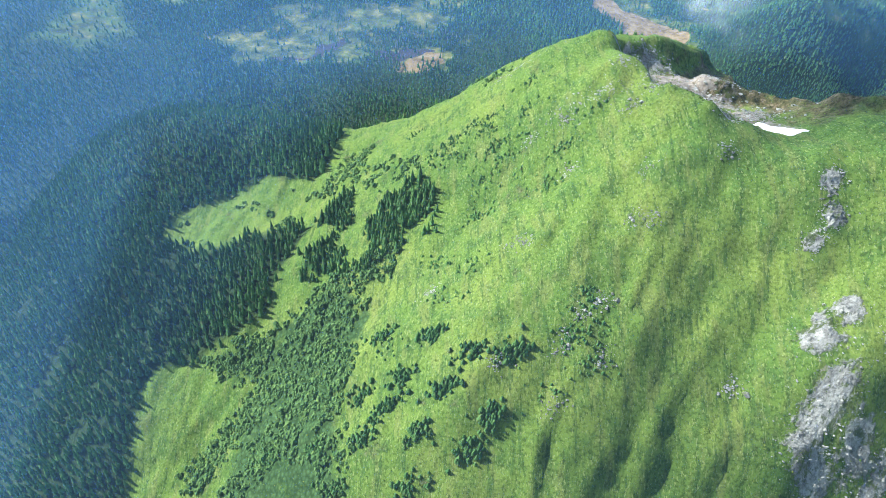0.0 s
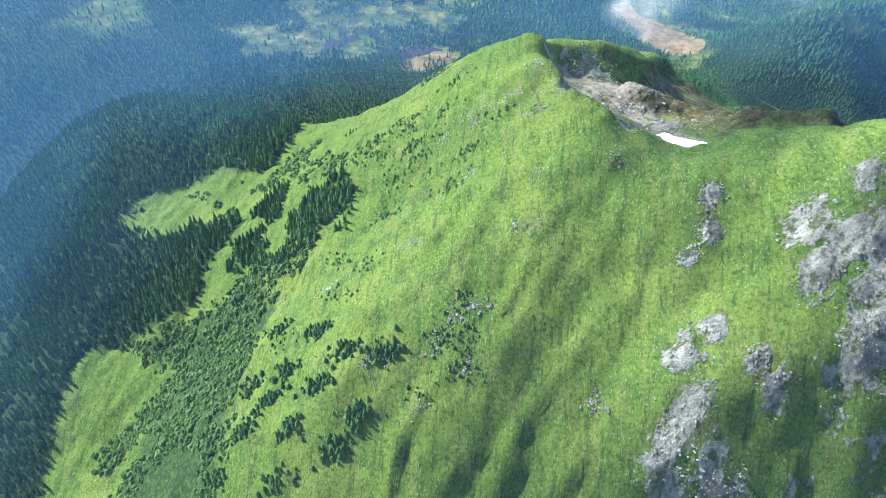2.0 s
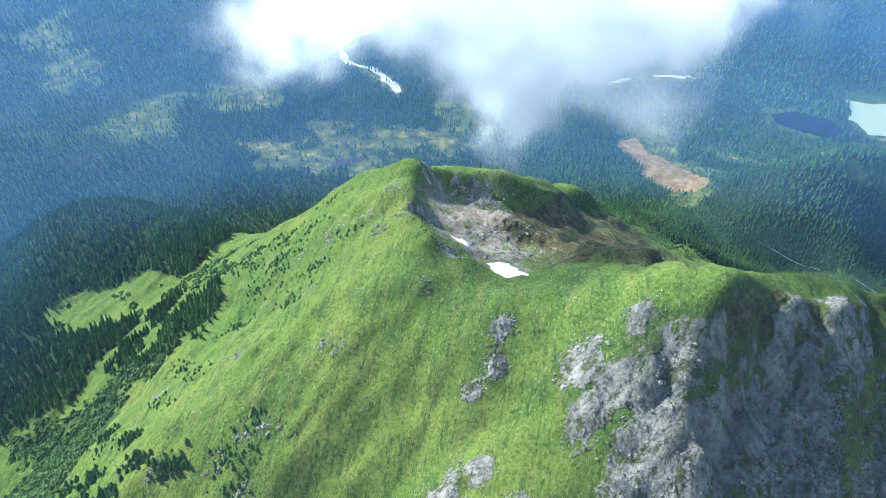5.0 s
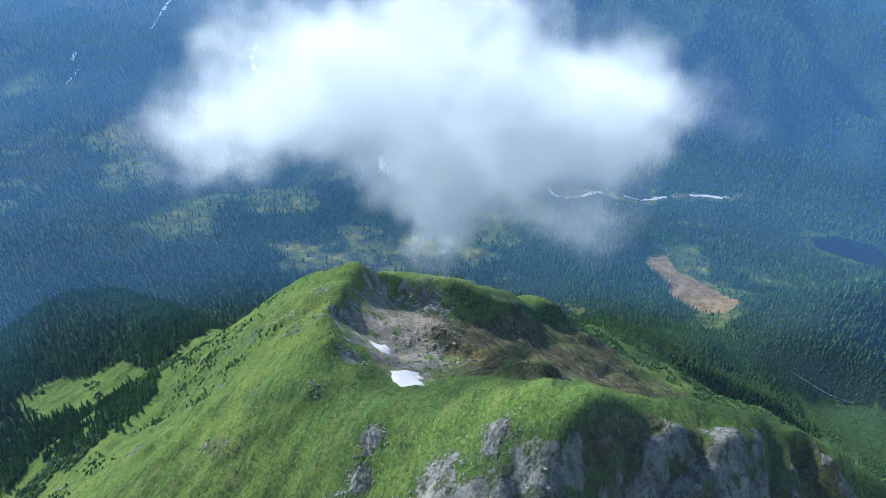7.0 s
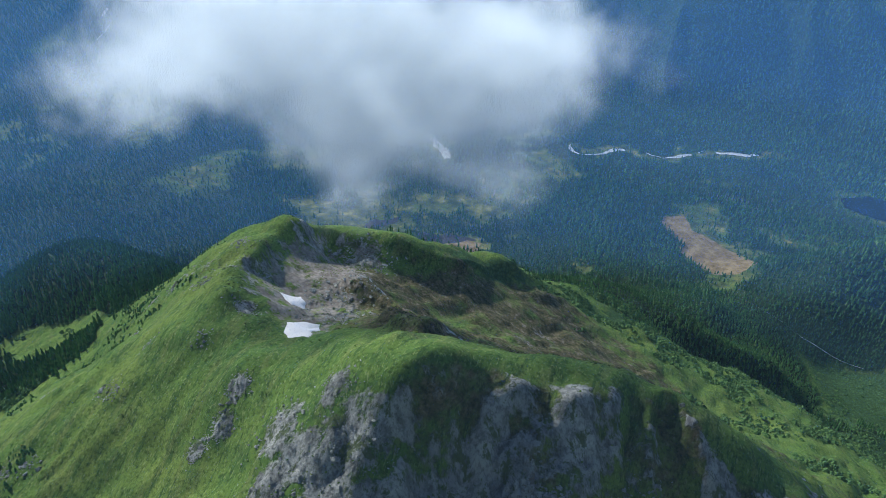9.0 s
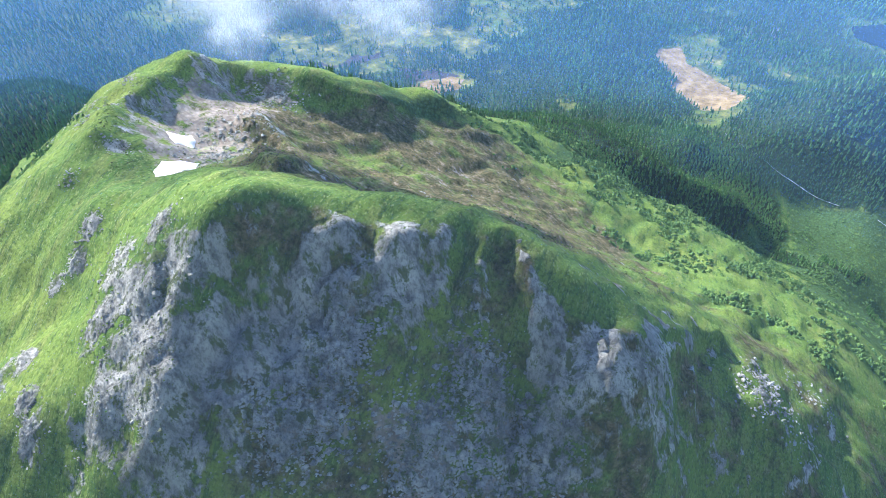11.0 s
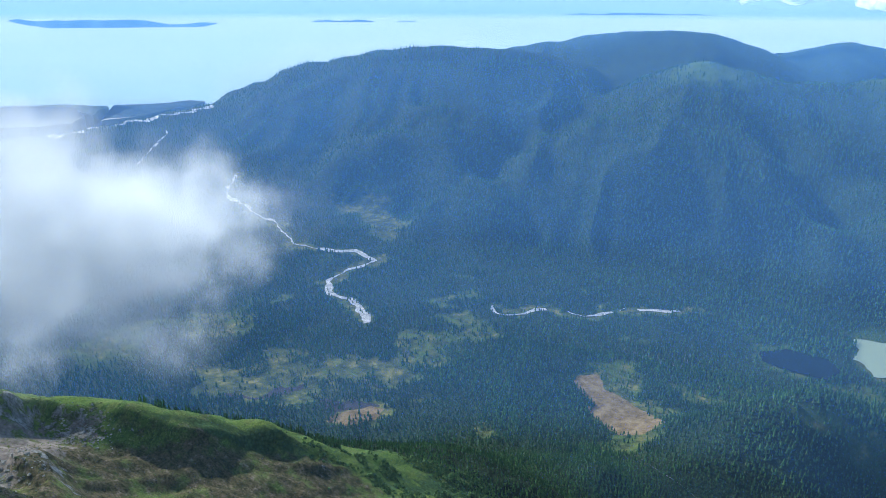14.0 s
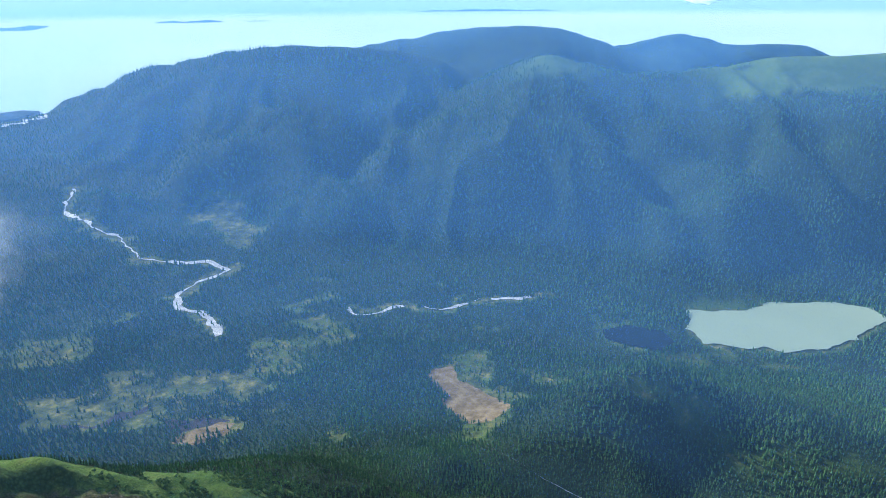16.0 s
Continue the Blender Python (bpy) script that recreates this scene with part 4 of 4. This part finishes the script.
# ---- stones ----
def stone_shape(rng):
    d = np.array([(1, 0, 0), (0, 1, 0), (-1, 0, 0), (0, -1, 0), (0, 0, 1), (0, 0, -1), (0.7, 0.7, 0.4), (-0.7, 0.6, 0.5), (-0.6, -0.7, 0.4), (0.7, -0.6, 0.5)], float)
    d = d * rng.uniform(0.6, 1.15, (10, 1)) * (0.5, 0.5, 0.38)
    f = [(6, 4, 0), (6, 1, 4), (7, 4, 1), (7, 2, 4), (8, 4, 2), (8, 3, 4), (9, 4, 3), (9, 0, 4), (0, 1, 6), (1, 2, 7), (2, 3, 8), (3, 0, 9), (1, 0, 5), (2, 1, 5), (3, 2, 5), (0, 3, 5)]
    return d, np.array(f)


STONES = [stone_shape(RNG) for _ in range(8)]


def strew(name, spots, count, size, label):
    x = np.concatenate([RNG.normal(sx, r, int(count * q)) for sx, sy, r, q in spots])
    y = np.concatenate([RNG.normal(sy, r * 0.9, int(count * q)) for sx, sy, r, q in spots])
    h = size * RNG.lognormal(0, 0.45, len(x))
    return plant(name, STONES, x, y, h, h * RNG.uniform(0.8, 1.5, len(x)), M_ROCK, label, "stones", RNG, 0.0, 0.1)


strew("boulder_field", [(152, 406, 7, 0.3), (146, 398, 5, 0.2), (165, 340, 10, 0.3), (180, 310, 8, 0.2)], 1100, 0.95, "pale boulders strewn over the floor of the mountain hollow")
strew("talus", [(297, 216, 5, 0.15), (297, 205, 7, 0.2), (288, 184, 8, 0.2), (299, 192, 6, 0.1), (340, 232, 5, 0.12), (350, 222, 8, 0.25), (334, 204, 8, 0.25), (336, 193, 9, 0.2), (372, 220, 7, 0.15), (362, 203, 8, 0.15)], 5200, 1.0, "grey talus of broken rock below the shaded cliff")
strew("boulder_field", [(460, 322, 6, 0.4), (464, 338, 6, 0.3), (478, 322, 9, 0.2), (500, 365, 10, 0.2)], 600, 0.9, "grey boulders lying in the alpine meadow below the cliff")
strew("loose_rock", [(sx, sy, r * 0.6, 0.07) for sx, sy, r in SLABS] + [(120, 310, 4, 0.05), (100, 316, 6, 0.05), (78, 317, 5, 0.05), (56, 388, 6, 0.05), (109, 337, 4, 0.05), (55, 240, 2, 0.02), (109, 231, 3, 0.03), (85, 200, 3, 0.03), (68, 183, 3, 0.03)] + [(sx, sy, 2.6, 0.03) for sx, sy in ((95, 318), (78, 312), (62, 312), (108, 299), (50, 244), (78, 278), (102, 234), (39, 179), (76, 194), (85, 175), (63, 159), (110, 257), (143, 255), (8, 234), (137, 162))], 2200, 0.6, "loose grey rock breaking through the turf")


BOULDERS = [tagged(new("boulder", fast_mesh("boulder", *s, M_ROCK)), "large grey boulder lying on the mountain ground", "boulder", "large boulders") for s in STONES]
for i, (bx, by) in enumerate([(152 + RNG.normal(0, 8), 404 + RNG.normal(0, 6)) for _ in range(26)] + [(462 + RNG.normal(0, 7), 326 + RNG.normal(0, 10)) for _ in range(22)] + [(170 + RNG.normal(0, 10), 325 + RNG.normal(0, 14)) for _ in range(14)]):
    size = RNG.uniform(1.6, 3.2)
    m = pose(bx, by, float(top(np.array([bx]), np.array([by]))[0]) + 0.05 * size, 0, 0, RNG.uniform(0, 360))
    b = BOULDERS[i] if i < len(BOULDERS) else copy_thing(BOULDERS[i % len(BOULDERS)], m)
    b.matrix_basis = m
    b.scale = (size * RNG.uniform(0.9, 1.4), size, size)


# ---- snow ----
def snow_patch(outline, label):
    p = np.array(outline, float)
    c = p.mean(0)
    fine = []
    for a, b in zip(p, np.roll(p, -1, 0)):
        fine += [a + (b - a) * k / 5 for k in range(5)]
    fine = np.array(fine)
    fine = fine + 0.7 * np.stack([fbm(fine[:, 0], fine[:, 1], 4, 3, 120), fbm(fine[:, 0], fine[:, 1], 4, 3, 121)], -1)
    n, rings = len(fine), ((1.0, -0.25), (0.93, 0.28), (0.75, 0.5), (0.45, 0.6), (0.15, 0.62))
    v = np.concatenate([np.column_stack([q, top(q[:, 0], q[:, 1]) + up]) for k, up in rings for q in [c + (fine - c) * k]])
    tip = len(v)
    v = np.concatenate([v, [[c[0], c[1], float(top(c[:1], c[1:])[0]) + 0.62]]])
    f = [t for r in range(len(rings) - 1) for i in range(n) for t in ((r * n + i, r * n + (i + 1) % n, (r + 1) * n + (i + 1) % n), (r * n + i, (r + 1) * n + (i + 1) % n, (r + 1) * n + i))]
    f += [((len(rings) - 1) * n + i, (len(rings) - 1) * n + (i + 1) % n, tip) for i in range(n)]
    return tagged(new("snow_patch", fast_mesh("snow_patch", v, f, M_SNOW, True)), label, "snow", group="snow patches in the hollow")


snow_patch([(144, 316), (146, 324), (148, 328), (153, 325), (156, 318), (154, 310), (149, 312)], "small white leftover snow patch in the stony hollow")
snow_patch([(166, 286), (170, 292), (176, 298), (181, 290), (182, 281), (187, 272), (179, 268), (172, 274)], "larger white leftover snow patch by the hollow rim")


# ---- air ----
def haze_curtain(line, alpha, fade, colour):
    """An added see-through sheet standing in for distance haze; it thickens upwards from the ground."""
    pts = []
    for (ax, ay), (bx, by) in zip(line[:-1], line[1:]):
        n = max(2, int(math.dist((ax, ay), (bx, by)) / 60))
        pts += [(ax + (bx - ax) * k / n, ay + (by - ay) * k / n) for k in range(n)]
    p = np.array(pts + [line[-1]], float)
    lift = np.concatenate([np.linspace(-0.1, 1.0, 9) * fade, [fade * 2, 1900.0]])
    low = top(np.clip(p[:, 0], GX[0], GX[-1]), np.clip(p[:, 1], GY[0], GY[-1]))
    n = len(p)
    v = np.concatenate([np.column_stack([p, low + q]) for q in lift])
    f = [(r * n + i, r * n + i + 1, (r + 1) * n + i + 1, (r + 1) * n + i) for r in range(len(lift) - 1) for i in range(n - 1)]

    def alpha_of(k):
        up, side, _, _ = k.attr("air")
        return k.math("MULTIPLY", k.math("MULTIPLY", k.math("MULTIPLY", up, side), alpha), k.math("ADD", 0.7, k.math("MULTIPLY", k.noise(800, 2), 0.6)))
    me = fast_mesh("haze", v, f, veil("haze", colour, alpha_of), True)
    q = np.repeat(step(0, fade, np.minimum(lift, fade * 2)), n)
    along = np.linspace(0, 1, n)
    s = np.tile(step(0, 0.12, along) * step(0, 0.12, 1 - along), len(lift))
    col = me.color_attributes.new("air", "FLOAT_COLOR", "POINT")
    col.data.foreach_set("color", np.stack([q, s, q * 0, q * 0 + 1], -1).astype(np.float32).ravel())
    return tagged(new("haze", me), "added blue sheet standing in for thin haze over the valley", "haze", kind="structure")


def arc(r, wide=78):
    return [(300 + r * math.sin(radians(q)), r * math.cos(radians(q))) for q in range(-wide, wide + 1, 6)]


# sheet tints that carry the blue of the hazy air
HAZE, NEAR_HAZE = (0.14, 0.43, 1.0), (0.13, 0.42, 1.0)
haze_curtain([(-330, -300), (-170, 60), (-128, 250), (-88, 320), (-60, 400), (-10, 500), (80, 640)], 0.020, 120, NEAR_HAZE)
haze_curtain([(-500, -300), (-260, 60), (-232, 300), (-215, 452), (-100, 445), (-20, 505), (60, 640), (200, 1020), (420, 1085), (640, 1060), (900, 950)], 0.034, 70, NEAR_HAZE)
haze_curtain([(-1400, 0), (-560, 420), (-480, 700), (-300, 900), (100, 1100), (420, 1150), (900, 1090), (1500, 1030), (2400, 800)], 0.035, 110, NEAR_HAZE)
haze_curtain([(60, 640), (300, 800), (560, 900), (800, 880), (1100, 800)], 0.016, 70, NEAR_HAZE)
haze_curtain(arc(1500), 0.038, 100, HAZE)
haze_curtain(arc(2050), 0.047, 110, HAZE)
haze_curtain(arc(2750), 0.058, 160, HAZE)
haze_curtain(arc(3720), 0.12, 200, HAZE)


# added flat sheet that lifts the darks below it, as window glare does
def glare_veil(z, alpha, colour):
    m = veil("glare_veil", colour, lambda k: k.math("MULTIPLY", k.math("ADD", 0.8, k.math("MULTIPLY", k.noise(400, 2), 0.4)), alpha), tuple(SUN), False)
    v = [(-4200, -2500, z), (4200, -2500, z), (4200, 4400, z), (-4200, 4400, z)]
    return tagged(new("haze", fast_mesh("glare_veil", v, [(0, 1, 2, 3)], m)), "added very thin bright veil over the mountain top, for window glare", "haze", kind="structure")


glare_veil(822, 0.012, (0.35, 0.62, 1.0))


# ---- sea and far distance ----
def sea_backdrop():
    """Glowing backdrop of a pale strait far behind the ranges, carried up to the eye's level."""
    k = Mat("strait_glow")
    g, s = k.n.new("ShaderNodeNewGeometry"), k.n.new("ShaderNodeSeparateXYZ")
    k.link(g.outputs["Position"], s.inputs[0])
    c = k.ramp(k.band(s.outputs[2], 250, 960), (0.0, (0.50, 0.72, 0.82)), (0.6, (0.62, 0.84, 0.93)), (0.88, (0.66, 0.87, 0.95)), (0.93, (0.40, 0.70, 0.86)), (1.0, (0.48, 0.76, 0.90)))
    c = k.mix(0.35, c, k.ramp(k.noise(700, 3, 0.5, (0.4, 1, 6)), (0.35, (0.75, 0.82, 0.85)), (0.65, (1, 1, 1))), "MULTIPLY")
    # water and horizon sky get their brightness from this glow, not from sunlight
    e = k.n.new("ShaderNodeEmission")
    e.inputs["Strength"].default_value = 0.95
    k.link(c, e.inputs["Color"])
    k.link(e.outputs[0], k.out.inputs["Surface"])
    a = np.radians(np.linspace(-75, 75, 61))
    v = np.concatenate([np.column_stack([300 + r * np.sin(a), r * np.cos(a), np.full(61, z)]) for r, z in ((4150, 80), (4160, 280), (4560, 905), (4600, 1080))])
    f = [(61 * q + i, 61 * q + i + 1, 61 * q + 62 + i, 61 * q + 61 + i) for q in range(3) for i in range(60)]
    return tagged(new("backdrop", fast_mesh("backdrop", v, f, k.m)), "glowing backdrop painted as a pale blue sea strait in the far distance", "sea", kind="structure")


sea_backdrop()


def far_land(name, poly, level, material, label, category):
    """A low spit of land out in the strait, down to the sea bed."""
    p = []
    for (ax, ay), (bx, by) in zip(poly, poly[1:] + poly[:1]):
        p += [(ax + (bx - ax) * k / 8, ay + (by - ay) * k / 8) for k in range(8)]
    p = np.array(p)
    p = p + 26 * np.stack([fbm(p[:, 0], p[:, 1], 160, 3, 160), fbm(p[:, 0], p[:, 1], 160, 3, 161)], -1)
    bm = bmesh.new()
    rim = [bm.verts.new((a, b, level)) for a, b in p]
    foot = [bm.verts.new((a, b, -60)) for a, b in p]
    bm.faces.new(rim)
    for i in range(len(rim)):
        j = (i + 1) % len(rim)
        bm.faces.new((rim[i], foot[i], foot[j], rim[j]))
    bmesh.ops.triangulate(bm, faces=bm.faces[:])
    me = bpy.data.meshes.new(name)
    bm.to_mesh(me)
    bm.free()
    me.materials.append(material)
    return tagged(new(name, me), label, category, kind="structure")


M_FAR_WOOD = plain("far_wood", (0.012, 0.034, 0.022), (0.03, 0.065, 0.035), 40.0)
M_FAR_MEADOW = plain("salt_meadow", (0.13, 0.20, 0.08), (0.26, 0.30, 0.14), 120.0)
M_SAND = plain("wet_sand", (0.38, 0.36, 0.30), (0.60, 0.57, 0.48), 150.0)
far_land("tidal_flat", [(-2330, 3130), (-2160, 3060), (-2030, 2700), (-1960, 2820), (-1930, 3080), (-1950, 3380), (-2050, 3420), (-2120, 3260)], 392, M_SAND, "pale sandy tidal flats at the river mouth", "beach")
far_land("salt_meadow", [(-2800, 2870), (-2580, 3020), (-2333, 3080), (-2140, 2800), (-2359, 2900), (-2700, 2800)], 396, M_FAR_MEADOW, "pale green meadow on the river delta", "meadow")
far_land("delta_wood", [(-2800, 2780), (-2611, 2912), (-2359, 2920), (-2150, 2750), (-2040, 2560), (-2110, 2430), (-2200, 2330), (-2500, 2500)], 402, M_FAR_WOOD, "dark wooded delta beside the tidal flats", "forest")


# ---- cloud ----
def cloud(name, centre, size, away, slices, salt, label, thick=0.5, lo=0.46, hi=0.74, grain=0.55, fill=0.62):
    """A cloud of soft vapour layers one behind another, denser to its heart."""
    c, away = Vector(centre), Vector(away).normalized()
    side = away.cross(Vector((0, 0, 1))).normalized()
    up = side.cross(away)

    def offset(k):
        g = k.n.new("ShaderNodeNewGeometry")
        sub = k.n.new("ShaderNodeVectorMath")
        sub.operation = "SUBTRACT"
        k.link(g.outputs["Position"], sub.inputs[0])
        sub.inputs[1].default_value = c
        return sub.outputs[0]

    def alpha_of(k):
        comps = []
        off = offset(k)
        for axis, ext in ((side, size[0]), (away, size[1]), (up, size[2])):
            dot = k.n.new("ShaderNodeVectorMath")
            dot.operation = "DOT_PRODUCT"
            k.link(off, dot.inputs[0])
            dot.inputs[1].default_value = axis / ext
            comps.append(k.math("POWER", k.math("ABSOLUTE", dot.outputs["Value"]), 2.0))
        d = k.math("ADD", k.math("ADD", comps[0], comps[1]), comps[2])
        n = k.math("MULTIPLY", k.math("SUBTRACT", k.noise(size[0] * grain, 9, 0.62), 0.5), 2.2)
        dens = k.math("ADD", k.math("SUBTRACT", n, k.math("MULTIPLY", d, 0.60)), fill)
        return k.math("MULTIPLY", k.band(dens, lo, hi), thick)

    def lit(k):
        v = k.n.new("ShaderNodeVectorMath")
        v.operation = "MULTIPLY_ADD"
        k.link(offset(k), v.inputs[0])
        v.inputs[1].default_value = tuple(-0.7 / q for q in (size[0], size[0], size[2]))
        v.inputs[2].default_value = tuple(SUN * -1.2)
        n = k.n.new("ShaderNodeVectorMath")
        n.operation = "NORMALIZE"
        k.link(v.outputs[0], n.inputs[0])
        return n.outputs[0]
    m = veil(name, (0.66, 0.79, 0.90), alpha_of, lit)
    v, f = [], []
    for i in range(slices):
        o = c + away * size[1] * (2 * (i + 0.5) / slices - 1)
        b = len(v)
        v += [tuple(o + side * a * size[0] * 1.5 + up * q * size[2] * 1.5) for a, q in ((-1, -1), (1, -1), (1, 1), (-1, 1))]
        f.append((b, b + 1, b + 2, b + 3))
    return tagged(new("cloud", fast_mesh(name, v, f, m)), label, "cloud", kind="stuff")


def drifting_cloud(centre, away, lobes, deep, slices, label):
    """A ragged cloud of soft vapour layers; each lobe: place across and up, reach across and up, weight."""
    c, away = Vector(centre), Vector(away).normalized()
    side = away.cross(Vector((0, 0, 1))).normalized()
    up = side.cross(away)

    def along(k, axis):
        g, sub, dot = k.n.new("ShaderNodeNewGeometry"), k.n.new("ShaderNodeVectorMath"), k.n.new("ShaderNodeVectorMath")
        sub.operation, dot.operation = "SUBTRACT", "DOT_PRODUCT"
        k.link(g.outputs["Position"], sub.inputs[0])
        sub.inputs[1].default_value = c
        k.link(sub.outputs[0], dot.inputs[0])
        dot.inputs[1].default_value = axis
        return dot.outputs["Value"]

    def alpha_of(k):
        u, v, w = along(k, side), along(k, up), along(k, away)
        t = k.n.new("ShaderNodeTexNoise")
        t.inputs["Scale"].default_value, t.inputs["Detail"].default_value, t.inputs["Roughness"].default_value = 1.0, 3.0, 0.6
        k.link(k.coords((1 / 60, 1 / 60, 1 / 50)), t.inputs["Vector"])
        split = k.n.new("ShaderNodeSeparateColor")
        k.link(t.outputs["Color"], split.inputs[0])
        u = k.math("ADD", u, k.math("MULTIPLY", k.math("SUBTRACT", split.outputs[0], 0.5), 110.0))
        v = k.math("ADD", v, k.math("MULTIPLY", k.math("SUBTRACT", split.outputs[1], 0.5), 80.0))
        total = None
        for lu, lv, ru, rv, weight in lobes:
            a_, b_ = k.math("MULTIPLY_ADD", u, 1 / ru), k.math("MULTIPLY_ADD", v, 1 / rv)
            for sock, shift in ((a_, -lu / ru), (b_, -lv / rv)):
                sock.node.inputs[2].default_value = shift
            one = k.math("MULTIPLY", k.math("POWER", 0.42, k.math("ADD", k.math("MULTIPLY", a_, a_), k.math("MULTIPLY", b_, b_))), weight)
            total = one if total is None else k.math("ADD", total, one)
        w = k.math("MULTIPLY", w, 1 / deep)
        ragged = k.math("MULTIPLY_ADD", k.noise(30, 6, 0.64), 4.2)
        ragged.node.inputs[2].default_value = -1.1
        dens = k.math("SUBTRACT", k.math("MULTIPLY", k.math("MINIMUM", total, 1.3), ragged), k.math("MULTIPLY", k.math("MULTIPLY", w, w), 0.18))
        return k.math("MULTIPLY", k.band(dens, 0.14, 1.5), 0.34)
    m = veil("drifting_cloud", (0.525, 0.625, 0.71), alpha_of)
    v, f = [], []
    for i in range(slices):
        o = c + away * deep * 1.3 * (2 * (i + 0.5) / slices - 1)
        b_ = len(v)
        v += [tuple(o + side * p + up * q) for p, q in ((-290, -110), (290, -110), (290, 170), (-290, 170))]
        f.append((b_, b_ + 1, b_ + 2, b_ + 3))
    return tagged(new("cloud", fast_mesh("drifting_cloud", v, f, m)), label, "cloud", kind="stuff")


LOBES = [(-15, 36, 62, 32, 1.1), (-4, -10, 24, 36, 1.25), (-75, 40, 52, 28, 0.75), (48, 22, 42, 32, 0.8), (-122, 6, 42, 22, 0.6), (62, -28, 40, 16, 0.42), (102, 34, 44, 22, 0.55), (-10, 80, 70, 20, 0.42)]
drifting_cloud((170, 370, 770), (-0.25, 0.9, -0.3), LOBES, 34, 12, "white ragged cloud drifting over the mountain summit")

for cx, cy, cz, w, h in ((-897, 4276, 1000, 330, 50), (-93, 4423, 985, 260, 48), (466, 4437, 985, 330, 62), (954, 4392, 975, 380, 85), (1380, 4320, 905, 120, 42)):
    cloud("horizon_cloud", (cx, cy, cz), (w, 20, h), (cx - 300, cy, 0), 3, 5, "bright white cumulus bank above the far strait", 0.85, 0.25, 0.6, 0.5, 0.8)


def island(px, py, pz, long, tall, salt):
    """A low wooded island lying on the far strait, distance haze put into its colour."""
    k = Mat("hazed_island")
    # self-lit blue stands for the haze in front of the woods
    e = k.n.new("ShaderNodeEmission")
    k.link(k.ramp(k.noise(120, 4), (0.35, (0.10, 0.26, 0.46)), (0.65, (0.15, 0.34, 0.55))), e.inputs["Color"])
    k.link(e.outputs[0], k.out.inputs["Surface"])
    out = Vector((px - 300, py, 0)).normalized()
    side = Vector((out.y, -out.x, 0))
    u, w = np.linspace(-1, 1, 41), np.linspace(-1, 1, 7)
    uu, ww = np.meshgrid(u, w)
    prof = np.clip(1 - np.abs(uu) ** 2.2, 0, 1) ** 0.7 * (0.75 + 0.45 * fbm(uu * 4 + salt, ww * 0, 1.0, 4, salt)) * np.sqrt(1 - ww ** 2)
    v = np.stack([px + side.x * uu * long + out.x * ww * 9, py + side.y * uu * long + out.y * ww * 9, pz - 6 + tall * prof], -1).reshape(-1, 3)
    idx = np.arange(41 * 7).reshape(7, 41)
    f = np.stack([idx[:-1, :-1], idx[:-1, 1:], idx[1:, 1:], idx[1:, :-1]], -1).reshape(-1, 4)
    return tagged(new("backdrop_island", fast_mesh("backdrop_island", v, f, k.m, True)), "low wooded island in the far strait, its haze put into a glowing blue", "island", kind="structure")


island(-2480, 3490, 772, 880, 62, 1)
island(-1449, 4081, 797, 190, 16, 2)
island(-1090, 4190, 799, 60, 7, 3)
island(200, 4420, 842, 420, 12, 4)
